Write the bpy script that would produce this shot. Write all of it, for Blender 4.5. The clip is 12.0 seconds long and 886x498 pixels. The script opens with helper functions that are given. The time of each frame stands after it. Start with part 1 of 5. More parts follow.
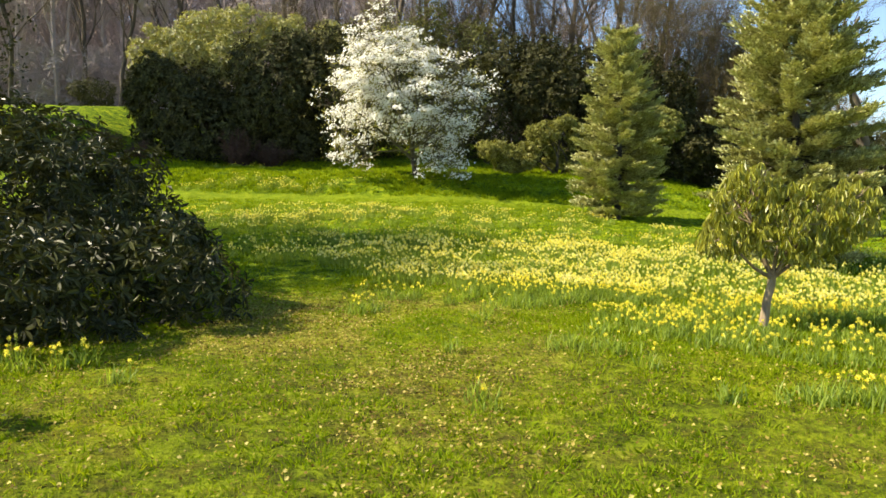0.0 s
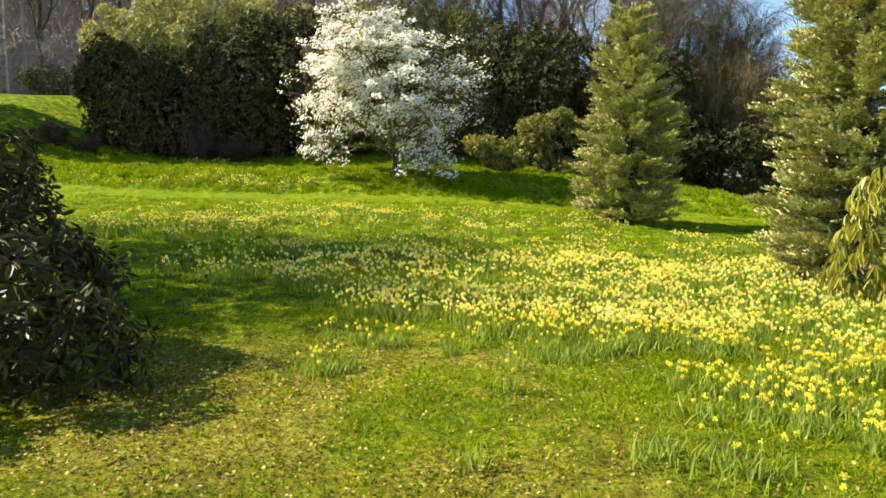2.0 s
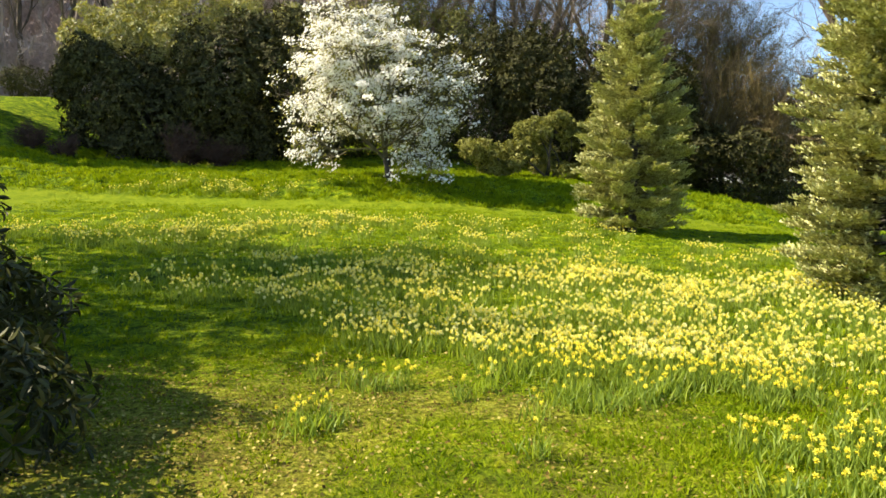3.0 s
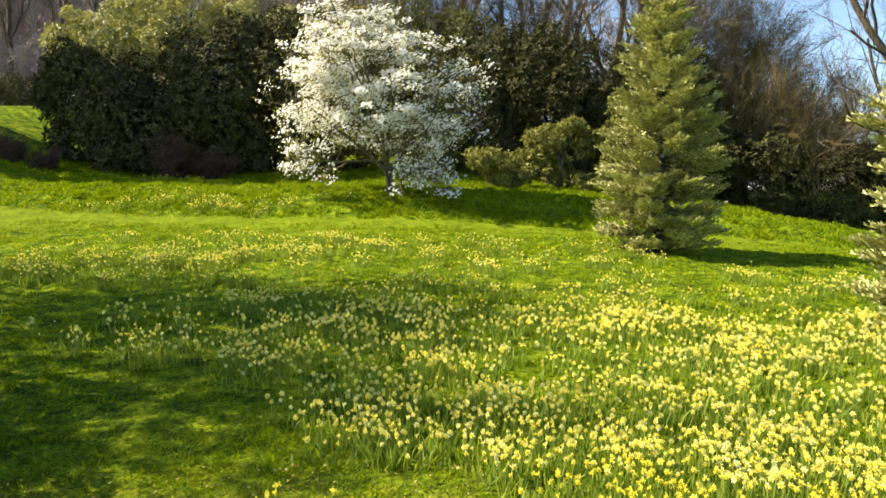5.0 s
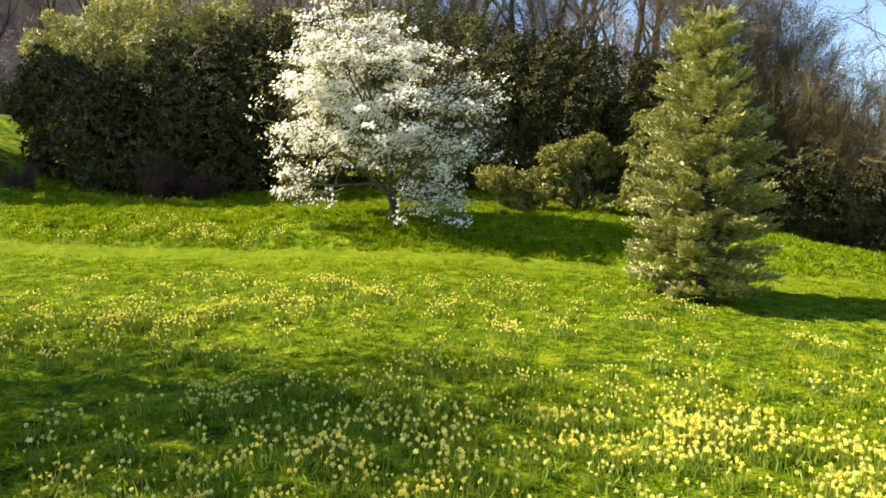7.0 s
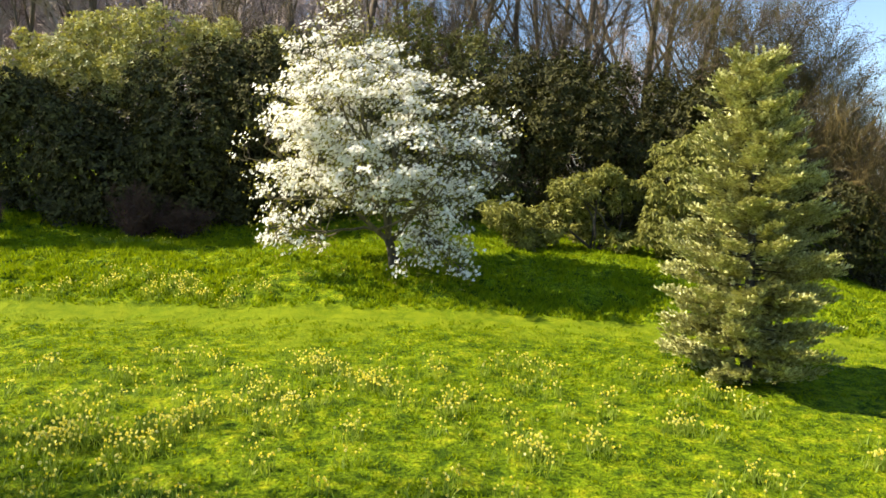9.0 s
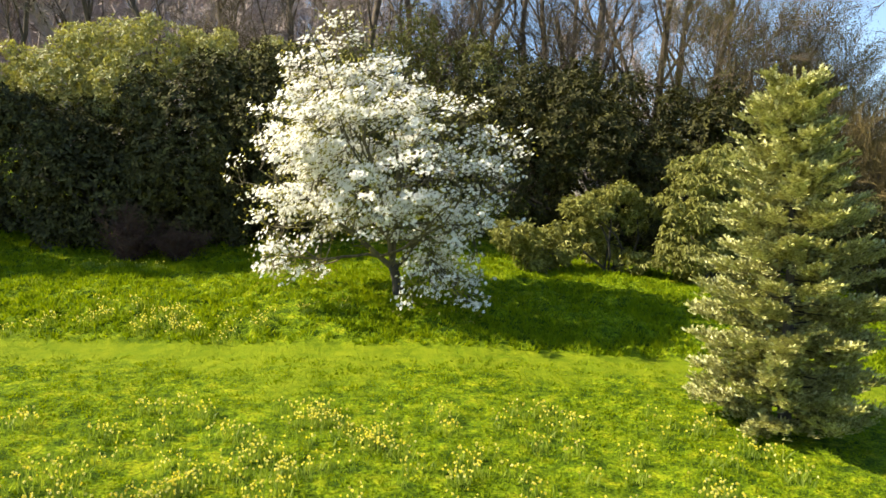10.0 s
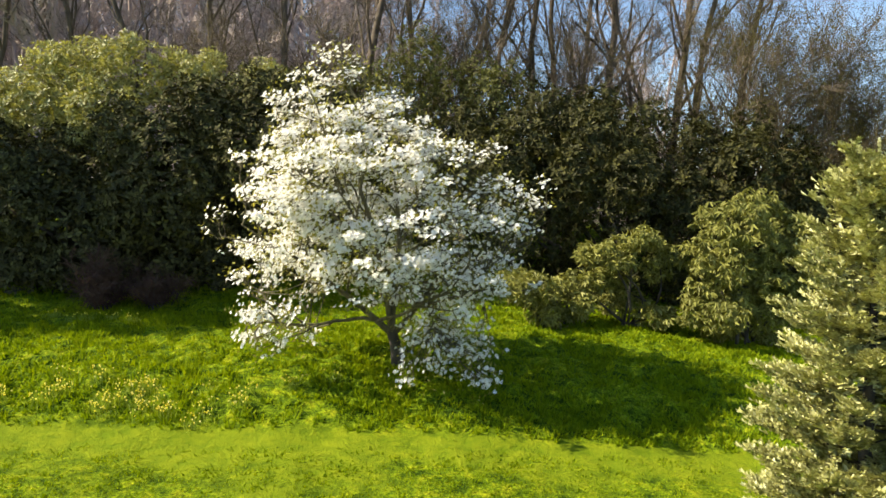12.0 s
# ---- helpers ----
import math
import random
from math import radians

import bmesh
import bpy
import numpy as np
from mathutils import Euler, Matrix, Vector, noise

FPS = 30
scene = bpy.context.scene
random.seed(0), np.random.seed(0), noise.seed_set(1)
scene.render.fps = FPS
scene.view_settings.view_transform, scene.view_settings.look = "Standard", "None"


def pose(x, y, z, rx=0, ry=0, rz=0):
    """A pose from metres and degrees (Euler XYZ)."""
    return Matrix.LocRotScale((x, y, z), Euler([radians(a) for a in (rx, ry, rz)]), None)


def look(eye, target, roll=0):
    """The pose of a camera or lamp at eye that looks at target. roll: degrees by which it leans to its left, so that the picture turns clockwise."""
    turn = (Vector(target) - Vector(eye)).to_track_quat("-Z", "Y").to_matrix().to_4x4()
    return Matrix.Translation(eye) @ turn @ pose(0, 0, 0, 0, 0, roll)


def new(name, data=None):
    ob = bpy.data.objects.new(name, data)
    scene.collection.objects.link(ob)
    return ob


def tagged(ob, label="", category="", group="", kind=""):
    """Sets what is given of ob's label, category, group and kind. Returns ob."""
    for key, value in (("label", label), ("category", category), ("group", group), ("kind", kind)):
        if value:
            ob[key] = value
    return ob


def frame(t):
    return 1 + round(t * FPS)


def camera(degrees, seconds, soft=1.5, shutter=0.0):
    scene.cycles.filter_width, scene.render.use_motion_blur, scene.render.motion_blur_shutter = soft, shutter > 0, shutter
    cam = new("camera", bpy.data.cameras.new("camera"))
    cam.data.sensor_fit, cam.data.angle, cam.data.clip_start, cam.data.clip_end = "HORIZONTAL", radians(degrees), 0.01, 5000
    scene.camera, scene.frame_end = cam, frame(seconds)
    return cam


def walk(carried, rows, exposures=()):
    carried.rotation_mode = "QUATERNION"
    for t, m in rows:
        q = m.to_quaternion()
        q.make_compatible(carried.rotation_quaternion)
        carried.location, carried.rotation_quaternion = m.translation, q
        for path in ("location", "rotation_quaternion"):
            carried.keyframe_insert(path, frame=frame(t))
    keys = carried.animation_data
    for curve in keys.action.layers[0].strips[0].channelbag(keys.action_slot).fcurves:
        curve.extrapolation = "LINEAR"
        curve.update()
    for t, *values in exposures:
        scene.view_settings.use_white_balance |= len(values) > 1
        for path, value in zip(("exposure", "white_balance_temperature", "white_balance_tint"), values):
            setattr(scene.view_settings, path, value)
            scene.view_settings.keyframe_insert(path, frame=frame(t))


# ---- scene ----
cam = camera(60.9, 12.0, soft=1.6)
EXPOSURE = 1.30
METRES, EYE, TILT, LEAN, TURN = 17.0, 1.75, -4.0, 0.0, 0.0
ROWS = [
    (0.0, 0.0, 0.0, 0.0, 0.0, 0.0, -0.0),
    (0.5, -0.0025, 0.0484, 0.0045, -0.65, -0.11, 0.03),
    (1.0, -0.0064, 0.1027, 0.0088, -1.15, -0.13, -0.21),
    (1.5, -0.0094, 0.152, 0.013, -1.36, -0.22, -0.14),
    (2.0, -0.0128, 0.2009, 0.0185, -1.62, -0.15, -0.18),
    (2.5, -0.0175, 0.2408, 0.0239, -2.21, -0.06, -0.33),
    (3.0, -0.0208, 0.2775, 0.0301, -2.4, 0.1, -0.17),
    (5.0, -0.0167, 0.4076, 0.0634, -1.94, 0.38, 0.19),
    (5.5, -0.0176, 0.4403, 0.0801, -1.49, 0.15, 0.23),
    (6.0, -0.0197, 0.475, 0.0959, -1.55, 0.2, 0.06),
    (6.5, -0.0218, 0.5117, 0.111, -1.68, 0.14, -0.14),
    (7.0, -0.0225, 0.5539, 0.1316, -1.7, 0.21, -0.01),
    (9.0, -0.0319, 0.692, 0.2214, -2.0, 0.25, -0.07),
    (9.5, -0.0341, 0.7284, 0.2449, -1.91, 0.2, 0.07),
    (10.0, -0.0351, 0.7681, 0.2687, -1.7, 0.18, 0.24),
    (10.5, -0.0362, 0.8038, 0.2906, -1.39, 0.21, 0.38),
    (11.0, -0.0385, 0.8426, 0.3141, -1.51, 0.2, 0.02),
    (11.5, -0.0404, 0.8782, 0.3377, -1.67, 0.12, -0.26),
    (12.0, -0.043, 0.9083, 0.3623, -1.89, 0.22, -0.38),
]
walk(cam, [(t, pose(0, 0, EYE, TILT, LEAN, TURN) @ pose(METRES * x, METRES * y, METRES * z, 90 + pitch, roll, yaw)) for t, x, y, z, yaw, pitch, roll in ROWS], exposures=[(0.0, EXPOSURE - 0.05, 6800, 11), (5.0, EXPOSURE, 6800, 11), (8.0, EXPOSURE, 6800, 11), (10.0, EXPOSURE, 6800, 11), (12.0, EXPOSURE - 0.14, 6800, 11)])

# ---------------------------------------------------------------- world and sun
SUN_EL, SUN_AZ = radians(41), radians(-89)   # azimuth from +y towards +x
sun_dir = Vector((math.sin(SUN_AZ) * math.cos(SUN_EL), math.cos(SUN_AZ) * math.cos(SUN_EL), math.sin(SUN_EL)))
world = bpy.data.worlds.new("world")
scene.world = world
world.use_nodes = True
wn = world.node_tree.nodes
sky = wn.new("ShaderNodeTexSky")
sky.sky_type = "NISHITA"
sky.sun_disc = False
sky.sun_elevation, sky.sun_rotation = SUN_EL, SUN_AZ
sky.air_density, sky.dust_density, sky.ozone_density = 1.0, 0.15, 3.5
wn["Background"].inputs["Strength"].default_value = 0.10
world.node_tree.links.new(sky.outputs["Color"], wn["Background"].inputs["Color"])
sun_data = bpy.data.lights.new("sun", "SUN")
sun_data.energy, sun_data.angle, sun_data.color = 5.0, radians(0.53), (1.0, 0.90, 0.70)
sun = new("sun", sun_data)
sun.matrix_world = look(sun_dir * 50, (0, 0, 0))

# ---------------------------------------------------------------- mesh helpers
def rng_of(seed):
    return np.random.default_rng(seed)


def mesh_of(name, verts, loops, starts, mats, mat_index=None, smooth=False):
    """A mesh from flat arrays."""
    me = bpy.data.meshes.new(name)
    verts = np.asarray(verts, np.float32).reshape(-1, 3)
    loops, starts = np.asarray(loops, np.int32), np.asarray(starts, np.int32)
    me.vertices.add(len(verts))
    me.vertices.foreach_set("co", verts.ravel())
    me.loops.add(len(loops))
    me.loops.foreach_set("vertex_index", loops)
    me.polygons.add(len(starts))
    me.polygons.foreach_set("loop_start", starts)
    for m in mats:
        me.materials.append(m)
    if mat_index is not None:
        me.polygons.foreach_set("material_index", np.asarray(mat_index, np.int32))
    me.polygons.foreach_set("use_smooth", np.full(len(starts), smooth))
    me.update(calc_edges=True)
    return me


class Form:
    """A small template: points and faces (with a material index each)."""

    def __init__(self, verts, faces, mat=None):
        self.v = np.asarray(verts, float)
        self.loops = np.array([i for f in faces for i in f], np.int64)
        sizes = np.array([len(f) for f in faces])
        self.starts = np.concatenate([[0], np.cumsum(sizes)[:-1]])
        self.mat = np.zeros(len(faces), int) if mat is None else np.asarray(mat)


class Soup:
    """Collects many placed forms for one joined mesh."""

    def __init__(self):
        self.v, self.l, self.s, self.m, self.nv, self.nl = [], [], [], [], 0, 0

    def add(self, form, locs, rots):
        """rots: (n,3,3), columns are the form's axes in the world, scale included."""
        n = len(locs)
        if n == 0:
            return self
        k = len(form.v)
        v = np.einsum("nij,kj->nki", rots, form.v) + np.asarray(locs)[:, None, :]
        self.v.append(v.reshape(-1, 3))
        self.l.append((form.loops[None, :] + (np.arange(n) * k)[:, None]).ravel() + self.nv)
        self.s.append((form.starts[None, :] + (np.arange(n) * len(form.loops))[:, None]).ravel() + self.nl)
        self.m.append(np.tile(form.mat, n))
        self.nv += n * k
        self.nl += n * len(form.loops)
        return self

    def mesh(self, name, mats, smooth=False):
        return mesh_of(name, np.concatenate(self.v), np.concatenate(self.l), np.concatenate(self.s), mats, np.concatenate(self.m), smooth)


def unit(a):
    return a / np.maximum(np.linalg.norm(a, axis=-1, keepdims=True), 1e-9)


def frames(d, up, length, width):
    """Rotation matrices whose y axis is d, whose z axis leans to up; scaled by length (y, z) and width (x)."""
    d = unit(d)
    x = unit(np.cross(d, up))
    z = np.cross(x, d)
    length, width = np.broadcast_to(length, len(d)), np.broadcast_to(width, len(d))
    return np.stack([x * width[:, None], d * length[:, None], z * length[:, None]], axis=2)


def sphere_dirs(r, n):
    return unit(r.normal(size=(n, 3)))


def part(name, me, parent, label=""):
    ob = new(name, me)
    ob.parent = parent
    if label:
        ob["label"] = label
    return ob


def thing(name, loc, label, category, group="", kind=""):
    ob = new(name)
    ob.empty_display_size = 0.1
    ob.location = loc
    return tagged(ob, label, category, group, kind)


LEAF = Form([(0, 0, 0), (-0.5, 0.45, 0.06), (0, 1, -0.06), (0.5, 0.45, 0.06)], [(0, 2, 1), (0, 3, 2)])
LONGLEAF = Form([(0, 0, -0.02), (-0.40, 0.3, 0.06), (-0.40, 0.68, 0.02), (0, 1, -0.14), (0.40, 0.68, 0.02), (0.40, 0.3, 0.06)],
                [(0, 3, 2, 1), (0, 5, 4, 3)])


def tube(path, radii, sides=6):
    """One tapering tube along a path, as points, loops and starts."""
    path, radii = np.asarray(path, float), np.asarray(radii, float)
    n = len(path)
    t = unit(np.gradient(path, axis=0))
    ref = np.where(np.abs(t[:, 2:3]) > 0.9, np.array([[1.0, 0, 0]]), np.array([[0, 0, 1.0]]))
    a = unit(np.cross(t, ref))
    b = np.cross(t, a)
    ang = np.linspace(0, 2 * math.pi, sides, endpoint=False)
    ring = a[:, None, :] * np.cos(ang)[None, :, None] + b[:, None, :] * np.sin(ang)[None, :, None]
    v = (path[:, None, :] + ring * radii[:, None, None]).reshape(-1, 3)
    i, j = np.meshgrid(np.arange(n - 1), np.arange(sides), indexing="ij")
    k = (j + 1) % sides
    q = np.stack([i * sides + j, i * sides + k, (i + 1) * sides + k, (i + 1) * sides + j], axis=2).reshape(-1, 4)
    return v, q


def tubes_mesh(name, list_of, material):
    """list_of: (path, radii, sides). All in one mesh."""
    vs, qs, base = [], [], 0
    for path, radii, sides in list_of:
        v, q = tube(path, radii, sides)
        vs.append(v)
        qs.append(q + base)
        base += len(v)
    q = np.concatenate(qs)
    return mesh_of(name, np.concatenate(vs), q.ravel(), np.arange(len(q)) * 4, [material], None, True)


def bent(r, start, way, length, steps, wander, lift=0.0):
    """A wandering path from start."""
    p, d = [np.array(start, float)], unit(np.array(way, float))
    for _ in range(steps):
        d = unit(d + r.normal(size=3) * wander + np.array([0, 0, lift]))
        p.append(p[-1] + d * length / steps)
    return np.array(p)


def grow(r, start, way, length, radius, depth, spec, out, level=0):
    """Recursive boughs. spec: steps, wander, lift, kids, spread, shrink, first. out: (level, path, radii)."""
    steps = spec["steps"] if level else spec.get("trunk_steps", 8)
    path = bent(r, start, way, length, steps, spec["wander"] * (0.5 if level == 0 else 1), spec["lift"] * (level > 0))
    radii = np.linspace(radius, radius * (0.45 if level < depth else 0.25), len(path))
    out.append((level, path, radii))
    if level == depth:
        return
    kids = spec["kids"][level]
    first = spec["first"][level]
    for k in range(kids):
        f = first + (1 - first) * (k + 0.3 + 0.5 * r.random()) / kids
        f = min(f, 1.0)
        i = min(int(f * (len(path) - 1)), len(path) - 2)
        u = f * (len(path) - 1) - i
        p = path[i] * (1 - u) + path[i + 1] * u
        t = unit(path[i + 1] - path[i])
        side = unit(np.cross(t, r.normal(size=3)))
        way2 = t * math.cos(spec["spread"]) + side * math.sin(spec["spread"])
        rad = np.interp(f, [0, 1], [radii[0], radii[-1]])
        grow(r, p, way2, length * spec["shrink"] * (0.75 + 0.5 * r.random()) * (1.15 - 0.5 * f if level == 0 else 1),
             max(rad * spec.get("thin", 0.55), spec.get("thinnest", 0.006)), depth, spec, out, level + 1)


# ---------------------------------------------------------------- materials
def nodes_of(name):
    m = bpy.data.materials.new(name)
    m.use_nodes = True
    nt = m.node_tree
    return m, nt, nt.nodes, nt.links, nt.nodes["Principled BSDF"]


def ramp_node(nt, stops):
    n = nt.nodes.new("ShaderNodeValToRGB")
    e = n.color_ramp.elements
    while len(e) < len(stops):
        e.new(0.5)
    for el, (p, c) in zip(e, stops):
        el.position, el.color = p, (*c, 1)
    return n


def foliage(name, colours, rough=0.5, through_light=0.3, spec=0.4, patch=0.35, patch_scale=0.8, glow=(1.5, 1.4, 0.5)):
    """Leaves: a shade to every leaf, slow patches over the plant, light through the blade."""
    m, nt, n, l, b = nodes_of(name)
    geo = n.new("ShaderNodeNewGeometry")
    stops = [(i / max(1, len(colours) - 1), c) for i, c in enumerate(colours)]
    rp = ramp_node(nt, stops)
    noise_n = n.new("ShaderNodeTexNoise")
    noise_n.inputs["Scale"].default_value = patch_scale
    noise_n.inputs["Detail"].default_value = 3
    tc = n.new("ShaderNodeTexCoord")
    l.new(tc.outputs["Object"], noise_n.inputs["Vector"])
    mix = n.new("ShaderNodeMix")
    mix.inputs[0].default_value = patch
    l.new(geo.outputs["Random Per Island"], mix.inputs[2])
    l.new(noise_n.outputs["Fac"], mix.inputs[3])
    l.new(mix.outputs[0], rp.inputs["Fac"])
    l.new(rp.outputs["Color"], b.inputs["Base Color"])
    b.inputs["Roughness"].default_value = rough
    b.inputs["Specular IOR Level"].default_value = spec
    tr = n.new("ShaderNodeBsdfTranslucent")
    warm = n.new("ShaderNodeMixRGB")
    warm.blend_type = "MULTIPLY"
    warm.inputs[0].default_value = 1.0
    warm.inputs[2].default_value = (*glow, 1)
    l.new(rp.outputs["Color"], warm.inputs[1])
    l.new(warm.outputs["Color"], tr.inputs["Color"])
    ms = n.new("ShaderNodeMixShader")
    ms.inputs[0].default_value = through_light
    l.new(b.outputs["BSDF"], ms.inputs[1])
    l.new(tr.outputs["BSDF"], ms.inputs[2])
    l.new(ms.outputs["Shader"], n["Material Output"].inputs["Surface"])
    return m


def bark(name, dark, light, scale=6.0, mottle=None):
    m, nt, n, l, b = nodes_of(name)
    tc = n.new("ShaderNodeTexCoord")
    mp = n.new("ShaderNodeMapping")
    mp.inputs["Scale"].default_value = (1, 1, 0.25)
    l.new(tc.outputs["Object"], mp.inputs["Vector"])
    no = n.new("ShaderNodeTexNoise")
    no.inputs["Scale"].default_value, no.inputs["Detail"].default_value = scale, 6
    l.new(mp.outputs["Vector"], no.inputs["Vector"])
    stops = [(0.3, dark), (0.7, light)]
    if mottle:
        stops.append((0.85, mottle))
    rp = ramp_node(nt, stops)
    l.new(no.outputs["Fac"], rp.inputs["Fac"])
    l.new(rp.outputs["Color"], b.inputs["Base Color"])
    b.inputs["Roughness"].default_value = 0.9
    bp = n.new("ShaderNodeBump")
    bp.inputs["Strength"].default_value, bp.inputs["Distance"].default_value = 0.6, 0.03
    l.new(no.outputs["Fac"], bp.inputs["Height"])
    l.new(bp.outputs["Normal"], b.inputs["Normal"])
    return m


def lawn_material():
    m, nt, n, l, b = nodes_of("lawn")
    tc = n.new("ShaderNodeTexCoord")

    def noise_at(scale, detail, rough=0.55):
        x = n.new("ShaderNodeTexNoise")
        x.inputs["Scale"].default_value, x.inputs["Detail"].default_value, x.inputs["Roughness"].default_value = scale, detail, rough
        l.new(tc.outputs["Object"], x.inputs["Vector"])
        return x

    big, mid, fine = noise_at(0.45, 5), noise_at(2.6, 6, 0.7), noise_at(17, 6, 0.8)
    c1 = ramp_node(nt, [(0.36, (0.065, 0.135, 0.006)), (0.5, (0.195, 0.275, 0.010)), (0.62, (0.36, 0.36, 0.02))])
    l.new(big.outputs["Fac"], c1.inputs["Fac"])
    c2 = ramp_node(nt, [(0.38, (0.036, 0.06, 0.006)), (0.5, (0.19, 0.265, 0.010)), (0.62, (0.385, 0.375, 0.026))])
    l.new(mid.outputs["Fac"], c2.inputs["Fac"])
    a = n.new("ShaderNodeMixRGB")
    a.inputs[0].default_value = 0.5
    l.new(c1.outputs["Color"], a.inputs[1])
    l.new(c2.outputs["Color"], a.inputs[2])
    c3 = ramp_node(nt, [(0.36, (0.2, 0.22, 0.2)), (0.52, (0.95, 0.95, 0.95)), (0.66, (1.7, 1.6, 1.25))])
    l.new(fine.outputs["Fac"], c3.inputs["Fac"])
    mul = n.new("ShaderNodeMixRGB")
    mul.blend_type = "MULTIPLY"
    mul.inputs[0].default_value = 1.0
    l.new(a.outputs["Color"], mul.inputs[1])
    l.new(c3.outputs["Color"], mul.inputs[2])
    # lusher, greener grass up the slope; worn, mossy lawn with leaf-strewn earth below the daffodils
    lush = ramp_node(nt, [(0.40, (0.045, 0.09, 0.005)), (0.52, (0.165, 0.25, 0.008)), (0.64, (0.32, 0.36, 0.014))])
    l.new(mid.outputs["Fac"], lush.inputs["Fac"])
    lm = n.new("ShaderNodeMixRGB")
    lm.blend_type = "MULTIPLY"
    lm.inputs[0].default_value = 1.0
    l.new(lush.outputs["Color"], lm.inputs[1])
    l.new(c3.outputs["Color"], lm.inputs[2])
    sep = n.new("ShaderNodeSeparateXYZ")
    l.new(tc.outputs["Object"], sep.inputs[0])
    wob = n.new("ShaderNodeMath")
    wob.operation = "MULTIPLY_ADD"
    wob.inputs[1].default_value = 9.0
    l.new(big.outputs["Fac"], wob.inputs[0])
    l.new(sep.outputs["Y"], wob.inputs[2])
    edge = n.new("ShaderNodeMapRange")
    edge.inputs[1].default_value, edge.inputs[2].default_value = 14.5, 18.5
    l.new(wob.outputs[0], edge.inputs[0])
    g = n.new("ShaderNodeMixRGB")
    l.new(edge.outputs[0], g.inputs[0])
    l.new(mul.outputs["Color"], g.inputs[1])
    l.new(lm.outputs["Color"], g.inputs[2])
    mown = ramp_node(nt, [(0.36, (0.125, 0.19, 0.007)), (0.66, (0.225, 0.275, 0.012))])
    l.new(mid.outputs["Fac"], mown.inputs["Fac"])
    m1, m2 = n.new("ShaderNodeMapRange"), n.new("ShaderNodeMapRange")
    m1.inputs[1].default_value, m1.inputs[2].default_value = 33.8, 35.2
    m2.inputs[1].default_value, m2.inputs[2].default_value, m2.inputs[3].default_value, m2.inputs[4].default_value = 36.0, 36.6, 1.0, 0.0
    l.new(wob.outputs[0], m1.inputs[0])
    lean = n.new("ShaderNodeMath")
    lean.operation = "MULTIPLY_ADD"
    lean.inputs[1].default_value = 0.03
    l.new(sep.outputs["X"], lean.inputs[0])
    slow = n.new("ShaderNodeMath")
    slow.operation = "MULTIPLY_ADD"
    slow.inputs[1].default_value, slow.inputs[2].default_value = 1.0, 4.4
    l.new(sep.outputs["Y"], slow.inputs[0])
    l.new(slow.outputs[0], lean.inputs[2])
    l.new(lean.outputs[0], m2.inputs[0])
    mm = n.new("ShaderNodeMath")
    mm.operation = "MULTIPLY"
    l.new(m1.outputs[0], mm.inputs[0])
    l.new(m2.outputs[0], mm.inputs[1])
    gm = n.new("ShaderNodeMixRGB")
    l.new(mm.outputs[0], gm.inputs[0])
    l.new(g.outputs["Color"], gm.inputs[1])
    l.new(mown.outputs["Color"], gm.inputs[2])
    g = gm
    earth = noise_at(3.5, 6, 0.75)
    bare = n.new("ShaderNodeAttribute")
    bare.attribute_name = "wear"
    ea = n.new("ShaderNodeMath")
    ea.operation = "ADD"
    l.new(earth.outputs["Fac"], ea.inputs[0])
    l.new(bare.outputs["Fac"], ea.inputs[1])
    es = n.new("ShaderNodeMapRange")
    es.inputs[1].default_value, es.inputs[2].default_value, es.inputs[4].default_value = 0.70, 1.25, 0.70
    l.new(ea.outputs[0], es.inputs[0])
    ek = n.new("ShaderNodeMapRange")
    ek.inputs[3].default_value, ek.inputs[4].default_value = 1.0, 0.3
    l.new(edge.outputs[0], ek.inputs[0])
    em = n.new("ShaderNodeMath")
    em.operation = "MULTIPLY"
    l.new(es.outputs[0], em.inputs[0])
    l.new(ek.outputs[0], em.inputs[1])
    ec = ramp_node(nt, [(0.38, (0.09, 0.07, 0.014)), (0.50, (0.265, 0.235, 0.035)), (0.62, (0.46, 0.42, 0.08))])
    l.new(fine.outputs["Fac"], ec.inputs["Fac"])
    e = n.new("ShaderNodeMixRGB")
    l.new(em.outputs[0], e.inputs[0])
    l.new(g.outputs["Color"], e.inputs[1])
    l.new(ec.outputs["Color"], e.inputs[2])
    # darker mottled green and brown towards the foot of the lawn
    foot_fade = n.new("ShaderNodeMapRange")
    foot_fade.inputs[1].default_value, foot_fade.inputs[2].default_value, foot_fade.inputs[3].default_value, foot_fade.inputs[4].default_value = 15.0, 11.5, 0.0, 0.6
    l.new(wob.outputs[0], foot_fade.inputs[0])
    mottle = ramp_node(nt, [(0.43, (0.045, 0.034, 0.011)), (0.50, (0.085, 0.10, 0.008)), (0.58, (0.22, 0.265, 0.014))])
    l.new(earth.outputs["Fac"], mottle.inputs["Fac"])
    mottled = n.new("ShaderNodeMixRGB")
    l.new(foot_fade.outputs[0], mottled.inputs[0])
    l.new(e.outputs["Color"], mottled.inputs[1])
    l.new(mottle.outputs["Color"], mottled.inputs[2])
    e = mottled
    # leaf litter on the floor of the wood, its colour paled to carry distance haze
    hazed_litter = ramp_node(nt, [(0.36, (0.13, 0.105, 0.095)), (0.64, (0.34, 0.28, 0.255))])
    l.new(mid.outputs["Fac"], hazed_litter.inputs["Fac"])
    wood_edge = n.new("ShaderNodeMapRange")
    wood_edge.inputs[1].default_value, wood_edge.inputs[2].default_value = 64, 68
    l.new(wob.outputs[0], wood_edge.inputs[0])
    lf = n.new("ShaderNodeMixRGB")
    l.new(wood_edge.outputs[0], lf.inputs[0])
